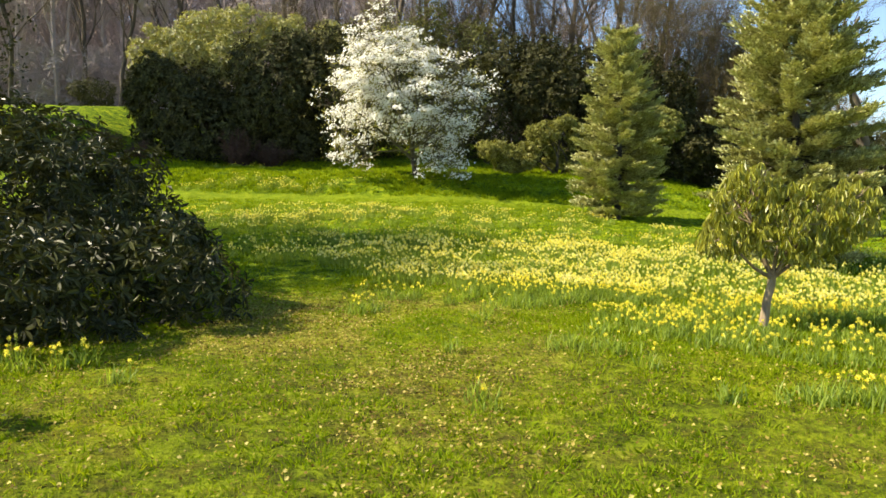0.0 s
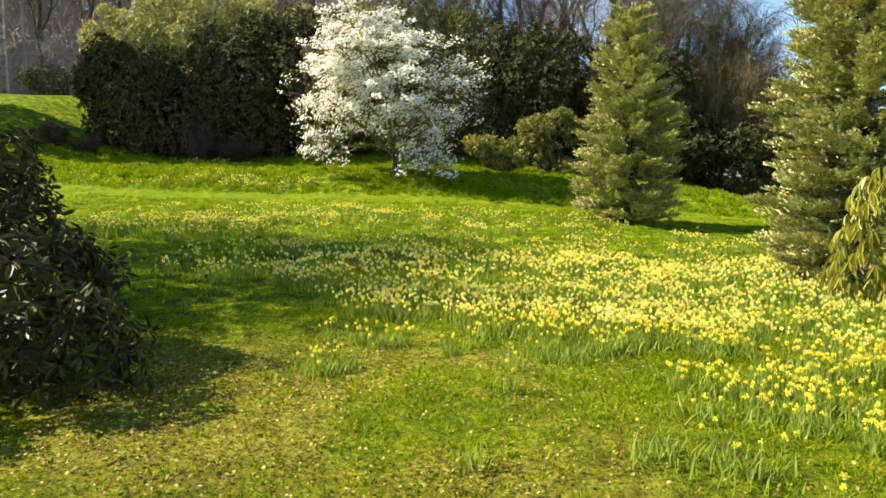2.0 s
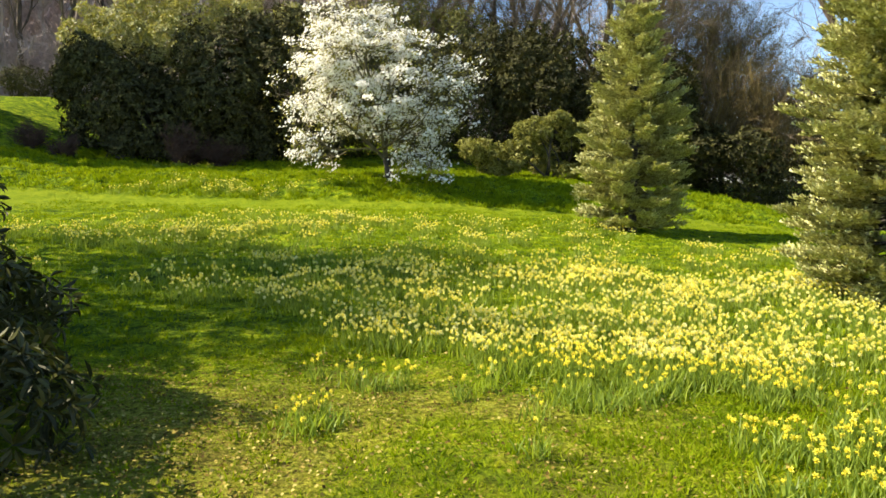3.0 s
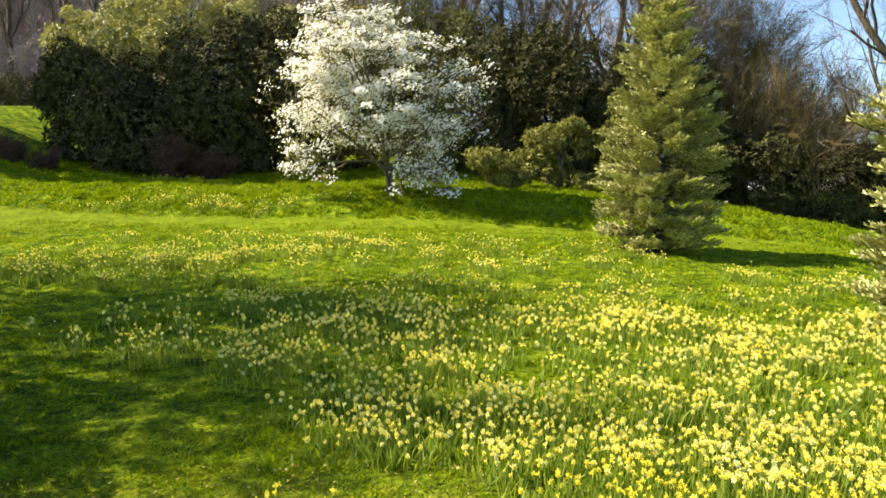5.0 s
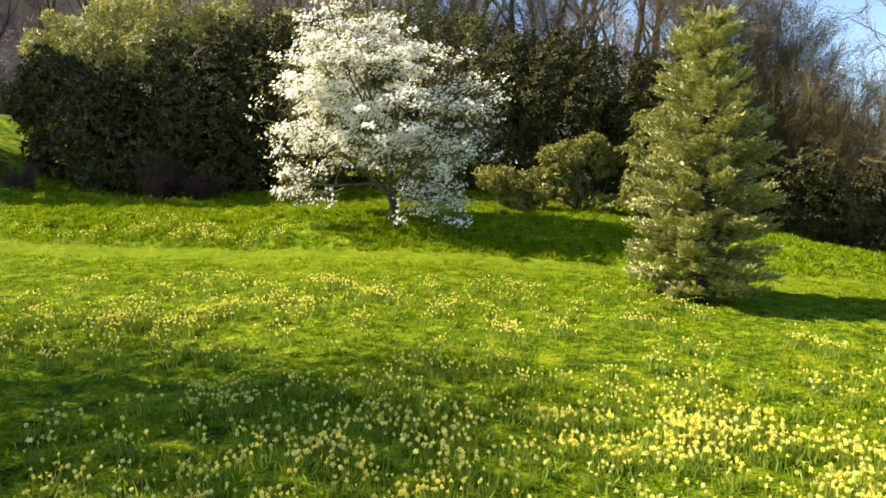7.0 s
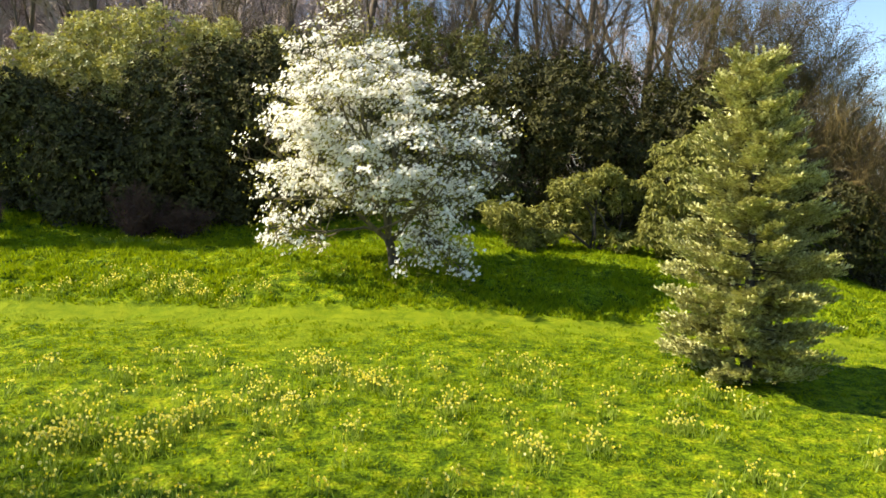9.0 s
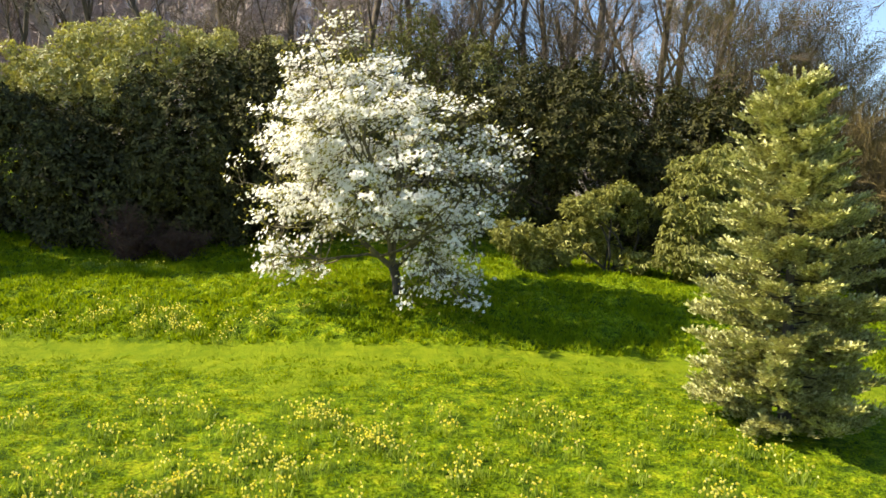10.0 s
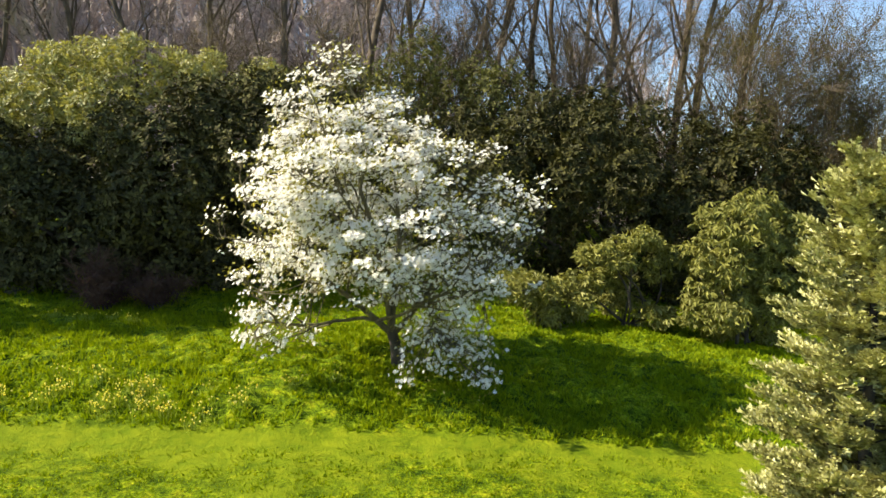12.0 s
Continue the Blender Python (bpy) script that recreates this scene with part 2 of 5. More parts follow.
    l.new(e.outputs["Color"], lf.inputs[1])
    l.new(hazed_litter.outputs["Color"], lf.inputs[2])
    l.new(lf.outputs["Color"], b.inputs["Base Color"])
    b.inputs["Roughness"].default_value = 0.85
    b.inputs["Specular IOR Level"].default_value = 0.05
    bp = n.new("ShaderNodeBump")
    bp.inputs["Strength"].default_value, bp.inputs["Distance"].default_value = 0.9, 0.05
    l.new(fine.outputs["Fac"], bp.inputs["Height"])
    bp2 = n.new("ShaderNodeBump")
    bp2.inputs["Strength"].default_value, bp2.inputs["Distance"].default_value = 0.7, 0.15
    l.new(mid.outputs["Fac"], bp2.inputs["Height"])
    l.new(bp.outputs["Normal"], bp2.inputs["Normal"])
    l.new(bp2.outputs["Normal"], b.inputs["Normal"])
    return m


LAWN = lawn_material()
GRASS = foliage("grass_blades", [(0.045, 0.09, 0.004), (0.14, 0.225, 0.006), (0.25, 0.315, 0.011), (0.36, 0.36, 0.035)], 0.7, 0.4, 0.05, 0.45, 0.7, (1.2, 1.15, 0.4))
GRASS_LUSH = foliage("lush_grass_blades", [(0.065, 0.12, 0.004), (0.19, 0.27, 0.007), (0.335, 0.375, 0.011)], 0.7, 0.4, 0.05, 0.5, 0.6, (1.2, 1.15, 0.4))
DAFF_LEAF = foliage("daffodil_leaves", [(0.11, 0.18, 0.03), (0.24, 0.33, 0.05), (0.40, 0.46, 0.075)], 0.45, 0.5, 0.25, 0.4, 0.8, (1.25, 1.2, 0.5))
PETAL = foliage("daffodil_petals", [(0.92, 0.80, 0.07), (0.93, 0.87, 0.24), (0.94, 0.915, 0.58)], 0.5, 0.45, 0.15, 0.55, 0.9, (1, 1, 0.9))
PETAL_GOLD = foliage("golden_daffodil_petals", [(0.91, 0.74, 0.03), (0.92, 0.82, 0.10), (0.93, 0.88, 0.36)], 0.5, 0.45, 0.15, 0.5, 0.9, (1, 1, 0.8))
TRUMPET = foliage("daffodil_trumpets", [(0.90, 0.70, 0.03), (0.91, 0.78, 0.07), (0.92, 0.84, 0.20)], 0.5, 0.4, 0.2, 0.5, 0.5, (1, 1, 0.9))
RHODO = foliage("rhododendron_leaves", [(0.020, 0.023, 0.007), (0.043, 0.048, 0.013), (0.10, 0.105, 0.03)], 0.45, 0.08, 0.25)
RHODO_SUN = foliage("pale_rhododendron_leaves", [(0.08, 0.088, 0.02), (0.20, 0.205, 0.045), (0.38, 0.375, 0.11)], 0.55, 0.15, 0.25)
DROOP = foliage("drooping_leaves", [(0.14, 0.155, 0.019), (0.27, 0.275, 0.036), (0.45, 0.44, 0.08)], 0.4, 0.25, 0.45, 0.15)
NEEDLE = foliage("fir_needles", [(0.12, 0.122, 0.032), (0.42, 0.42, 0.135), (0.80, 0.79, 0.44)], 0.45, 0.06, 0.35, 0.3, 1.2, (1.15, 1.15, 0.75))
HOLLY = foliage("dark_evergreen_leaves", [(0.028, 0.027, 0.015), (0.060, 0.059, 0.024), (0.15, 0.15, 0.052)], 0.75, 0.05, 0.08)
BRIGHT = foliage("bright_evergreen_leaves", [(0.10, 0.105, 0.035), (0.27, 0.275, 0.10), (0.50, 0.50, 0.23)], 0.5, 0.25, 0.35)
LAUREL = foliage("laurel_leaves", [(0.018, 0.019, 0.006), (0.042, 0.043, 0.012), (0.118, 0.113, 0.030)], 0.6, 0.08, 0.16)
OLIVE_EVERGREEN = foliage("olive_evergreen_leaves", [(0.035, 0.04, 0.012), (0.085, 0.09, 0.022), (0.17, 0.17, 0.04)], 0.6, 0.15, 0.2)
OLIVE = foliage("budding_leaves", [(0.05, 0.045, 0.015), (0.095, 0.085, 0.025), (0.16, 0.15, 0.045)], 0.7, 0.25, 0.1)
BLOSSOM = foliage("magnolia_petals", [(0.91, 0.885, 0.80), (0.95, 0.935, 0.88), (0.97, 0.96, 0.935)], 0.5, 0.33, 0.25, 0.3, 0.5, (1, 1, 1))
BUDLEAF = foliage("magnolia_bud_leaves", [(0.17, 0.17, 0.035), (0.38, 0.36, 0.08)], 0.5, 0.3, 0.3)
DEADLEAF = foliage("dead_leaves", [(0.055, 0.036, 0.010), (0.17, 0.12, 0.025), (0.33, 0.26, 0.06), (0.50, 0.43, 0.14)], 0.8, 0.15, 0.1, 0.05, 0.5)
BARK = bark("grey_bark", (0.04, 0.03, 0.02), (0.145, 0.112, 0.075), 5.0)
BARK_PALE = bark("pale_bark", (0.13, 0.09, 0.05), (0.38, 0.29, 0.18), 8.0)
BARK_DARK = bark("dark_bark", (0.03, 0.026, 0.02), (0.10, 0.085, 0.065), 6.0)
BARK_OLIVE = bark("mossy_bark", (0.05, 0.042, 0.022), (0.17, 0.145, 0.075), 6.0)
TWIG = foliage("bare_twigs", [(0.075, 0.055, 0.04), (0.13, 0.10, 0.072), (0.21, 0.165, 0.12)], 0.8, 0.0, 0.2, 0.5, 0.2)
# twigs of the far wood, paled: distance haze is put into their colour
TWIG_HAZED = foliage("hazed_far_twigs", [(0.24, 0.195, 0.18), (0.36, 0.30, 0.28), (0.50, 0.43, 0.41)], 0.8, 0.0, 0.2, 0.5, 0.2)
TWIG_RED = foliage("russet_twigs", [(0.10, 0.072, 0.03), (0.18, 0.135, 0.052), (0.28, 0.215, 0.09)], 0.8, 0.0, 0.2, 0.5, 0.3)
# darker copy of the russet twigs, with the hedge's shade put into the colour
TWIG_SHADE_TINT = foliage("shade_tinted_red_twigs", [(0.05, 0.03, 0.024), (0.09, 0.055, 0.042), (0.14, 0.09, 0.065)], 0.9, 0.0, 0.1, 0.5, 0.3)


# ---------------------------------------------------------------- ground
PROFILE_Y = (-60, 0, 6, 12, 18, 24, 28, 31, 31.8, 33.3, 34.7, 37, 40, 44, 50, 60, 75, 120)
PROFILE_Z = (-0.5, 0, 0.02, 0.12, 0.42, 0.92, 1.26, 1.56, 1.64, 2.32, 2.66, 2.88, 3.1, 3.9, 5.2, 6.0, 6.5, 7.0)


def value_noise(x, y, scale, seed):
    r = rng_of(seed)
    tab = r.random((64, 64))
    x, y = np.asarray(x) * scale, np.asarray(y) * scale
    i, j = np.floor(x).astype(int), np.floor(y).astype(int)
    u, w = x - i, y - j
    u, w = u * u * (3 - 2 * u), w * w * (3 - 2 * w)
    g = lambda a, b: tab[a % 64, b % 64]
    return (g(i, j) * (1 - u) + g(i + 1, j) * u) * (1 - w) + (g(i, j + 1) * (1 - u) + g(i + 1, j + 1) * u) * w


def height(x, y):
    x, y = np.asarray(x, float), np.asarray(y, float)
    z = sum(np.interp(y + d, PROFILE_Y, PROFILE_Z) for d in (-0.7, -0.25, 0.25, 0.7)) / 4
    near = np.clip((y - 4) / 25, 0, 1)
    right = np.clip(x, 0, 22)
    z = z - (0.012 + 0.033 * near) * right
    z = z - 0.013 * np.clip(x - 7, 0, 12) ** 2 * np.clip((y - 27) / 12, 0, 1)
    left = np.clip(-x, 0, 40)
    z = z + 0.012 * near * left + 0.020 * np.clip(left - 11, 0, 10.5) ** 2 * np.clip((y - 24) / 18, 0, 1) * np.clip((140 - y) / 60, 0, 1)
    z = z + 0.025 * np.sin(1.3 * x + 0.7 * y) * np.sin(0.9 * y - 0.4 * x + 1) + 0.012 * np.sin(3.1 * x + 1) * np.sin(2.7 * y + 0.5 * x)
    rise = lambda u: np.clip(u, 0, 1) ** 2 * (3 - 2 * np.clip(u, 0, 1))
    z = z + 22 * rise((y - 66) / 60) * rise((8 - x) / 34)
    # tussocks: low in the lawn, stronger among the daffodils and on the bank, none on the mown strip at its foot
    rough = 0.4 + 0.6 * np.clip((y - 13) / 5, 0, 1) * np.clip((29.5 - y) / 2, 0, 1) + 1.5 * np.clip((y - 31.9 + 0.03 * x) / 0.6, 0, 1) * np.clip((44 - y) / 3, 0, 1)
    z = z + rough * (0.095 * (value_noise(x, y, 1.9, 33) - 0.5) + 0.06 * (value_noise(x, y, 3.3, 34) - 0.5))
    z = z + 0.05 * (value_noise(x, y, 1.1, 31) - 0.5) + 0.10 * (value_noise(x, y, 0.37, 32) - 0.5)
    return z


def wear(x, y):
    """Worn, leaf-strewn patches of the lower lawn, 0 to 1."""
    x, y = np.asarray(x, float), np.asarray(y, float)
    w = 0.6 * value_noise(x, y, 0.55, 41) + 0.4 * value_noise(x, y, 1.6, 42) + 0.45 * np.exp(-((x + 2.5) / 1.3) ** 2 - ((y - 10.4) / 2.1) ** 2)
    return np.clip((w - 0.42) * 3.6, 0, 1) * np.clip((13.5 - y) / 2.5, 0, 1) * np.clip(1 - 0.45 * np.clip(x - 0.4, 0, 9) * np.clip((y - 5.5) / 2, 0, 1), 0.15, 1)


def spread_axis(lo, hi, step, far):
    core = np.arange(lo, hi + step / 2, step)
    out = step * np.cumsum(1.25 ** np.arange(1, 40))
    out = out[out < far]
    return np.concatenate([lo - out[::-1], core, hi + out])


def build_ground():
    xs, ys = spread_axis(-14, 14, 0.15, 2500), spread_axis(2, 43, 0.15, 2500)
    gx, gy = np.meshgrid(xs, ys)
    v = np.stack([gx, gy, height(gx, gy)], axis=2).reshape(-1, 3)
    nx, ny = len(xs), len(ys)
    j, i = np.meshgrid(np.arange(ny - 1), np.arange(nx - 1), indexing="ij")
    q = np.stack([j * nx + i, j * nx + i + 1, (j + 1) * nx + i + 1, (j + 1) * nx + i], axis=2).reshape(-1, 4)
    me = mesh_of("ground", v, q.ravel(), np.arange(len(q)) * 4, [LAWN], None, True)
    me.attributes.new("wear", "FLOAT", "POINT").data.foreach_set("value", wear(v[:, 0], v[:, 1]).astype(np.float32))
    ob = new("ground", me)
    tagged(ob, "sloping mown lawn with moss and bare patches", "ground", kind="structure")


build_ground()


def on_ground(x, y, sink=0.0):
    return np.array([x, y, float(height(x, y)) - sink])


# ---------------------------------------------------------------- shrubs made of leafy lobes
def lobe_points(r, lobes, density, depth_jitter=0.12, inner=0.35):
    """Points on the lobes' skins (and some within), outside the other lobes. lobes: (x, y, z, rx, ry, rz)."""
    ps, ns = [], []
    for i, (cx, cy, cz, rx, ry, rz) in enumerate(lobes):
        area = 4 * math.pi * (((rx * ry) ** 1.6 + (rx * rz) ** 1.6 + (ry * rz) ** 1.6) / 3) ** (1 / 1.6)
        n = int(area * density)
        d = sphere_dirs(r, n)
        bump = 1 + 0.10 * np.sin(5 * d[:, 0] + i) * np.sin(4 * d[:, 1] + 2 * i) + 0.07 * np.sin(11 * d[:, 2] + 3 * d[:, 0] + i)
        depth = np.where(r.random(n) < inner, 0.55 + 0.35 * r.random(n), 1 - depth_jitter * r.random(n) ** 2 + 0.05 * r.normal(size=n))
        p = d * np.array([rx, ry, rz]) * (bump * depth)[:, None] + np.array([cx, cy, cz])
        keep = np.ones(n, bool)
        for k, (ox, oy, oz, a, b, c) in enumerate(lobes):
            if k != i:
                keep &= (((p - np.array([ox, oy, oz])) / np.array([a, b, c])) ** 2).sum(axis=1) > 0.62
        ps.append(p[keep])
        ns.append(unit(d / np.array([rx, ry, rz]))[keep])
    return np.concatenate(ps), np.concatenate(ns)


def lumpy(r, lobes, count=7, size=0.42):
    """Adds smaller lobes round the upper skin of each lobe, for an uneven outline."""
    out = list(lobes)
    for x, y, z, a, b, c in lobes:
        for d in sphere_dirs(r, count):
            s = size * (0.6 + 0.7 * r.random())
            out.append((x + d[0] * a * 0.85, y + d[1] * b * 0.85, z + abs(d[2]) ** 0.7 * np.sign(d[2] + 0.5) * c * 0.85, a * s, b * s, c * s * 0.9))
    return out


def whorl(r, p, nrm, count, length, width, up_bias=0.35, droop=0.0, form=LEAF):
    """Whorls of leaves: count leaves round each point, opening outwards."""
    n = len(p)
    axis = unit(nrm + np.array([0, 0, up_bias]) + r.normal(size=(n, 3)) * 0.35)
    a = unit(np.cross(axis, r.normal(size=(n, 3))))
    b = np.cross(axis, a)
    locs, rots = [], []
    for k in range(count):
        ang = 2 * math.pi * (k / count) + r.normal(size=n) * 0.3
        side = a * np.cos(ang)[:, None] + b * np.sin(ang)[:, None]
        d = unit(side + axis * (0.35 + 0.3 * r.normal(size=n))[:, None] - np.array([0, 0, droop]))
        ln = length * (0.7 + 0.6 * r.random(n))
        locs.append(p + d * 0.02)
        rots.append(frames(d, axis, ln, width * ln / length))
    return np.concatenate(locs), np.concatenate(rots)


def shrub_stems(r, base, lobes, radius, count):
    """Bent stems from the foot into the lobes."""
    out = []
    for k in range(count):
        tx, ty, tz, rx, ry, rz = lobes[k % len(lobes)]
        target = np.array([tx, ty, tz]) + r.normal(size=3) * np.array([rx, ry, rz]) * 0.25
        s = base + np.array([r.normal() * 0.3, r.normal() * 0.3, -0.1])
        t = np.linspace(0, 1, 7)[:, None]
        mid = s * (1 - t) + target * t + np.sin(t * math.pi) * r.normal(size=3) * 0.25
        out.append((mid, np.linspace(radius, radius * 0.3, 7), 6))
    return out


def leafy_shrub(name, lobes, seed, material, density, count, length, width, label, category, group="", droop=0.0, up=0.35, form=LEAF,
                stem_radius=0.06, stems=7, inner=0.35, jitter=0.12, wood=None, lumps=7, lump=0.42, lowest=0.05, core=1.0):
    """A shrub or a broad evergreen tree: stems and a crown of leaf whorls. Lobes in world metres, z above the local ground."""
    r = rng_of(seed)
    stem_lobes = lobes
    if lumps:
        lobes = [(x, y, z, a * core, b * core, c * core) for x, y, z, a, b, c in lobes] + lumpy(r, lobes, lumps, lump)[len(lobes):]
    cx, cy = np.mean([b[0] for b in stem_lobes]), np.mean([b[1] for b in stem_lobes])
    base = on_ground(cx, cy)
    root = thing(name, base, label, category, group)
    local = [(x - cx, y - cy, z + float(height(x, y)) - base[2], a, b, c) for x, y, z, a, b, c in lobes]
    p, nrm = lobe_points(r, local, density, jitter, inner)
    floor = height(p[:, 0] + cx, p[:, 1] + cy) - base[2]
    ok = p[:, 2] > floor + lowest
    p, nrm = p[ok], nrm[ok]
    locs, rots = whorl(r, p, nrm, count, length, width, up, droop, form)
    part("crown", Soup().add(form, locs, rots).mesh("crown", [material]), root)
    for path, radii, sides in shrub_stems(r, np.array([0, 0, 0.0]), local[:len(stem_lobes)], stem_radius, stems):
        part("stem", tubes_mesh("stem", [(path, radii, sides)], wood or BARK_DARK), root)
    return root


# ---------------------------------------------------------------- fir trees
def needle_twig(r, needles=3):
    """A short shoot of length 1 on y, clothed above and at the sides with broad bunches of needles."""
    v, f = [], []
    for k in range(needles):
        t = k / needles
        for a0, u0 in ((-0.36, 0.05), (0.36, 0.05), (-0.20 if k % 2 else 0.20, 0.30)):
            i = len(v)
            a, u = a0 * (1.1 - 0.45 * t) + 0.04 * r.normal(), u0 * (1.1 - 0.4 * t) + 0.03 * r.normal()
            v += [(0, t - 0.08, 0), (0, t + 0.30, 0.0), (a, t + 0.30 + 0.12 * r.random(), u)]
            f.append((i, i + 1, i + 2) if a0 > 0 else (i + 1, i, i + 2))
    i = len(v)
    v += [(-0.09, 0.86, 0.02), (0.09, 0.86, 0.02), (0, 1.22, 0.06)]
    f.append((i, i + 1, i + 2))
    return Form(v, f)


FIR_SHAPE = ((0.0, 0.05, 0.12, 0.25, 0.5, 0.75, 0.9, 1.0), (0.66, 0.86, 1.0, 1.0, 0.84, 0.56, 0.34, 0.12))


def fir(x, y, tall, wide, seed, label, step=0.29):
    """Tiers of flat, upcurved pads of shoots round a straight trunk, with dark gaps between, and spiky leaders on top."""
    r = rng_of(seed)
    base = on_ground(x, y, 0.05)
    root = thing("fir_tree", base, label, "conifer", "fir trees on the lawn")
    trunk = np.array([(0.03 * math.sin(2 * t), 0.03 * math.cos(3 * t), t * tall) for t in np.linspace(0, 0.98, 14)])
    part("trunk", tubes_mesh("trunk", [(trunk, np.linspace(0.14, 0.015, 14), 8)], BARK_DARK), root)
    forms = [needle_twig(r) for _ in range(4)]
    P, D, U, L = [], [], [], []
    z = 0.28
    while z < tall * 0.955:
        f = z / tall
        reach = wide * np.interp(f, *FIR_SHAPE)
        n = int(round((6.4 + 3.0 * (1 - f)) * wide / 1.62))
        turn = r.random() * 6.28
        for k in range(n):
            ang = turn + 2 * math.pi * k / n + r.normal() * 0.22
            ln = reach * (0.70 + 0.44 * r.random())
            lift = -0.16 + 0.62 * f ** 2.2 + 0.07 * r.normal()
            t = np.linspace(0, 1, 7)
            out = np.array([math.cos(ang), math.sin(ang), 0])
            side0 = np.array([-out[1], out[0], 0])
            foot = z + 0.16 * r.normal()
            path = out[None, :] * (t * ln)[:, None] + side0 * (0.10 * ln * r.normal() * t ** 2)[:, None]
            path[:, 2] = np.maximum(foot + ln * (lift * t + 0.20 * t ** 2), 0.16)
            part("bough", tubes_mesh("bough", [(path, np.linspace(0.022 * (1.2 - f), 0.004, 7), 3)], BARK_DARK), root)
            # inner shoots close to the trunk
            for j in range(7):
                P.append(path[1] + (path[3] - path[1]) * r.random() + r.normal(size=3) * 0.05)
                D.append(unit(out * 0.6 + side0 * r.normal() + np.array([0, 0, 0.3 * r.normal()])))
                U.append(np.array([0, 0, 1.0]) + r.normal(size=3) * 0.3)
                L.append(0.24 + 0.08 * r.random())
            # side shoots fan out from the bough, longest in its middle, and carry short shoots of their own
            count = max(6, int(ln / 0.11))
            for j in range(count):
                u = 0.36 + 0.64 * (j + 0.5 * r.random()) / count
                p = np.array([np.interp(u, t, path[:, c]) for c in range(3)])
                for sg in (-1.0, 1.0):
                    way = unit(out * (0.55 + 0.35 * u) + side0 * sg * (0.80 - 0.25 * u) + np.array([0, 0, 0.10 + 0.45 * f ** 2 + 0.10 * u]) + r.normal(size=3) * 0.10)
                    sl = min(0.12 + 0.52 * ln * (1.02 - u) * u, 0.36) * (0.8 + 0.4 * r.random())
                    m = max(2, int(sl / 0.062))
                    for q in range(m):
                        w = (q + 0.5) / m
                        bend = unit(way + out * 0.35 * w + np.array([0, 0, 0.12 + 0.30 * w]))
                        P.append(p + way * sl * w * 0.9 + np.array([0, 0, 0.05 * r.normal()]))
                        D.append(unit(bend + side0 * (0.45 if q % 2 else -0.45) * (w < 0.8) + r.normal(size=3) * np.array([0.2, 0.2, 0.26])))
                        U.append(np.array([0, 0, 1.0]) - out * 0.15 + r.normal(size=3) * 0.12)
                        L.append(0.125 + 0.06 * r.random())
            P.append(path[-1])
            D.append(unit(out + np.array([0, 0, 0.3])))
            U.append(np.array([0, 0, 1.0]))
            L.append(0.24)
        z += step * (1.0 - 0.35 * f) * (0.8 + 0.4 * r.random())
    P, D, U, L = [np.array(P)], [np.array(D)], [np.array(U)], [np.array(L)]
    # upright leaders, clothed in short needles
    for k in range(11):
        a, out = r.random() * 6.28, 0.0 if k == 0 else 0.10 + 0.34 * r.random()
        foot = np.array([math.cos(a) * out, math.sin(a) * out, tall * (0.90 if k == 0 else 0.955 - 0.28 * out)])
        ln = tall * 0.11 if k == 0 else 0.50 + 0.35 * r.random()
        way = unit(np.array([math.cos(a) * out * 0.8, math.sin(a) * out * 0.8, 1.0]))
        m = int(ln / 0.022)
        t = np.linspace(0, 1, m)[:, None]
        part("bough", tubes_mesh("bough", [(np.array([foot, foot + way * ln * 0.5, foot + way * ln]), np.array([0.014, 0.010, 0.005]), 4)], BARK_DARK), root)
        P.append(foot + way * ln * t)
        D.append(unit(way * (0.9 + t) + sphere_dirs(r, m) * 0.6))
        U.append(sphere_dirs(r, m))
        L.append(0.06 + 0.045 * r.random(m))
    P, D, U, L = np.concatenate(P), np.concatenate(D), np.concatenate(U), np.concatenate(L)
    soups = Soup()
    pick = r.integers(0, 4, len(P))
    for k in range(4):
        s = pick == k
        soups.add(forms[k], P[s], frames(D[s], U[s], L[s], L[s] * 1.1))
    part("needles", soups.mesh("needles", [NEEDLE]), root, "dense silvery-green needle sprays")
    return root


fir(6.3, 27.2, 6.8, 1.62, 11, "bushy silvery-green fir tree standing on the lawn")
fir(8.1, 17.5, 8.4, 1.85, 12, "tall silvery-green fir tree beside the daffodils", 0.29)


# ---------------------------------------------------------------- magnolia
def blossom_form(r, petals=8):
    """A star of rounded petals."""
    v, f = [], []
    for k in range(petals):
        a = 2 * math.pi * k / petals + r.normal() * 0.15
        c, s = math.cos(a), math.sin(a)
        up = 0.3 + 0.45 * r.random()
        w = 0.34
        i = len(v)
        v += [(0, 0, 0), (0.6 * c - w * s, 0.6 * s + w * c, up * 0.8), (c * 0.95, s * 0.95, up * 0.75), (0.6 * c + w * s, 0.6 * s - w * c, up * 0.8)]
        f += [(i, i + 3, i + 2, i + 1)]
    return Form(v, f)


# crown of the magnolia by height over its foot: height, middle, half width
MAGNOLIA_SHAPE = ((0.45, 0.95, 2.3, 3.5, 4.3, 5.0, 5.8, 6.5, 7.6), (-1.6, -1.4, -0.6, -0.1, -0.1, -0.7, -1.05, -1.25, -1.45), (2.6, 3.0, 3.95, 3.7, 3.7, 3.3, 2.3, 1.35, 0.35))


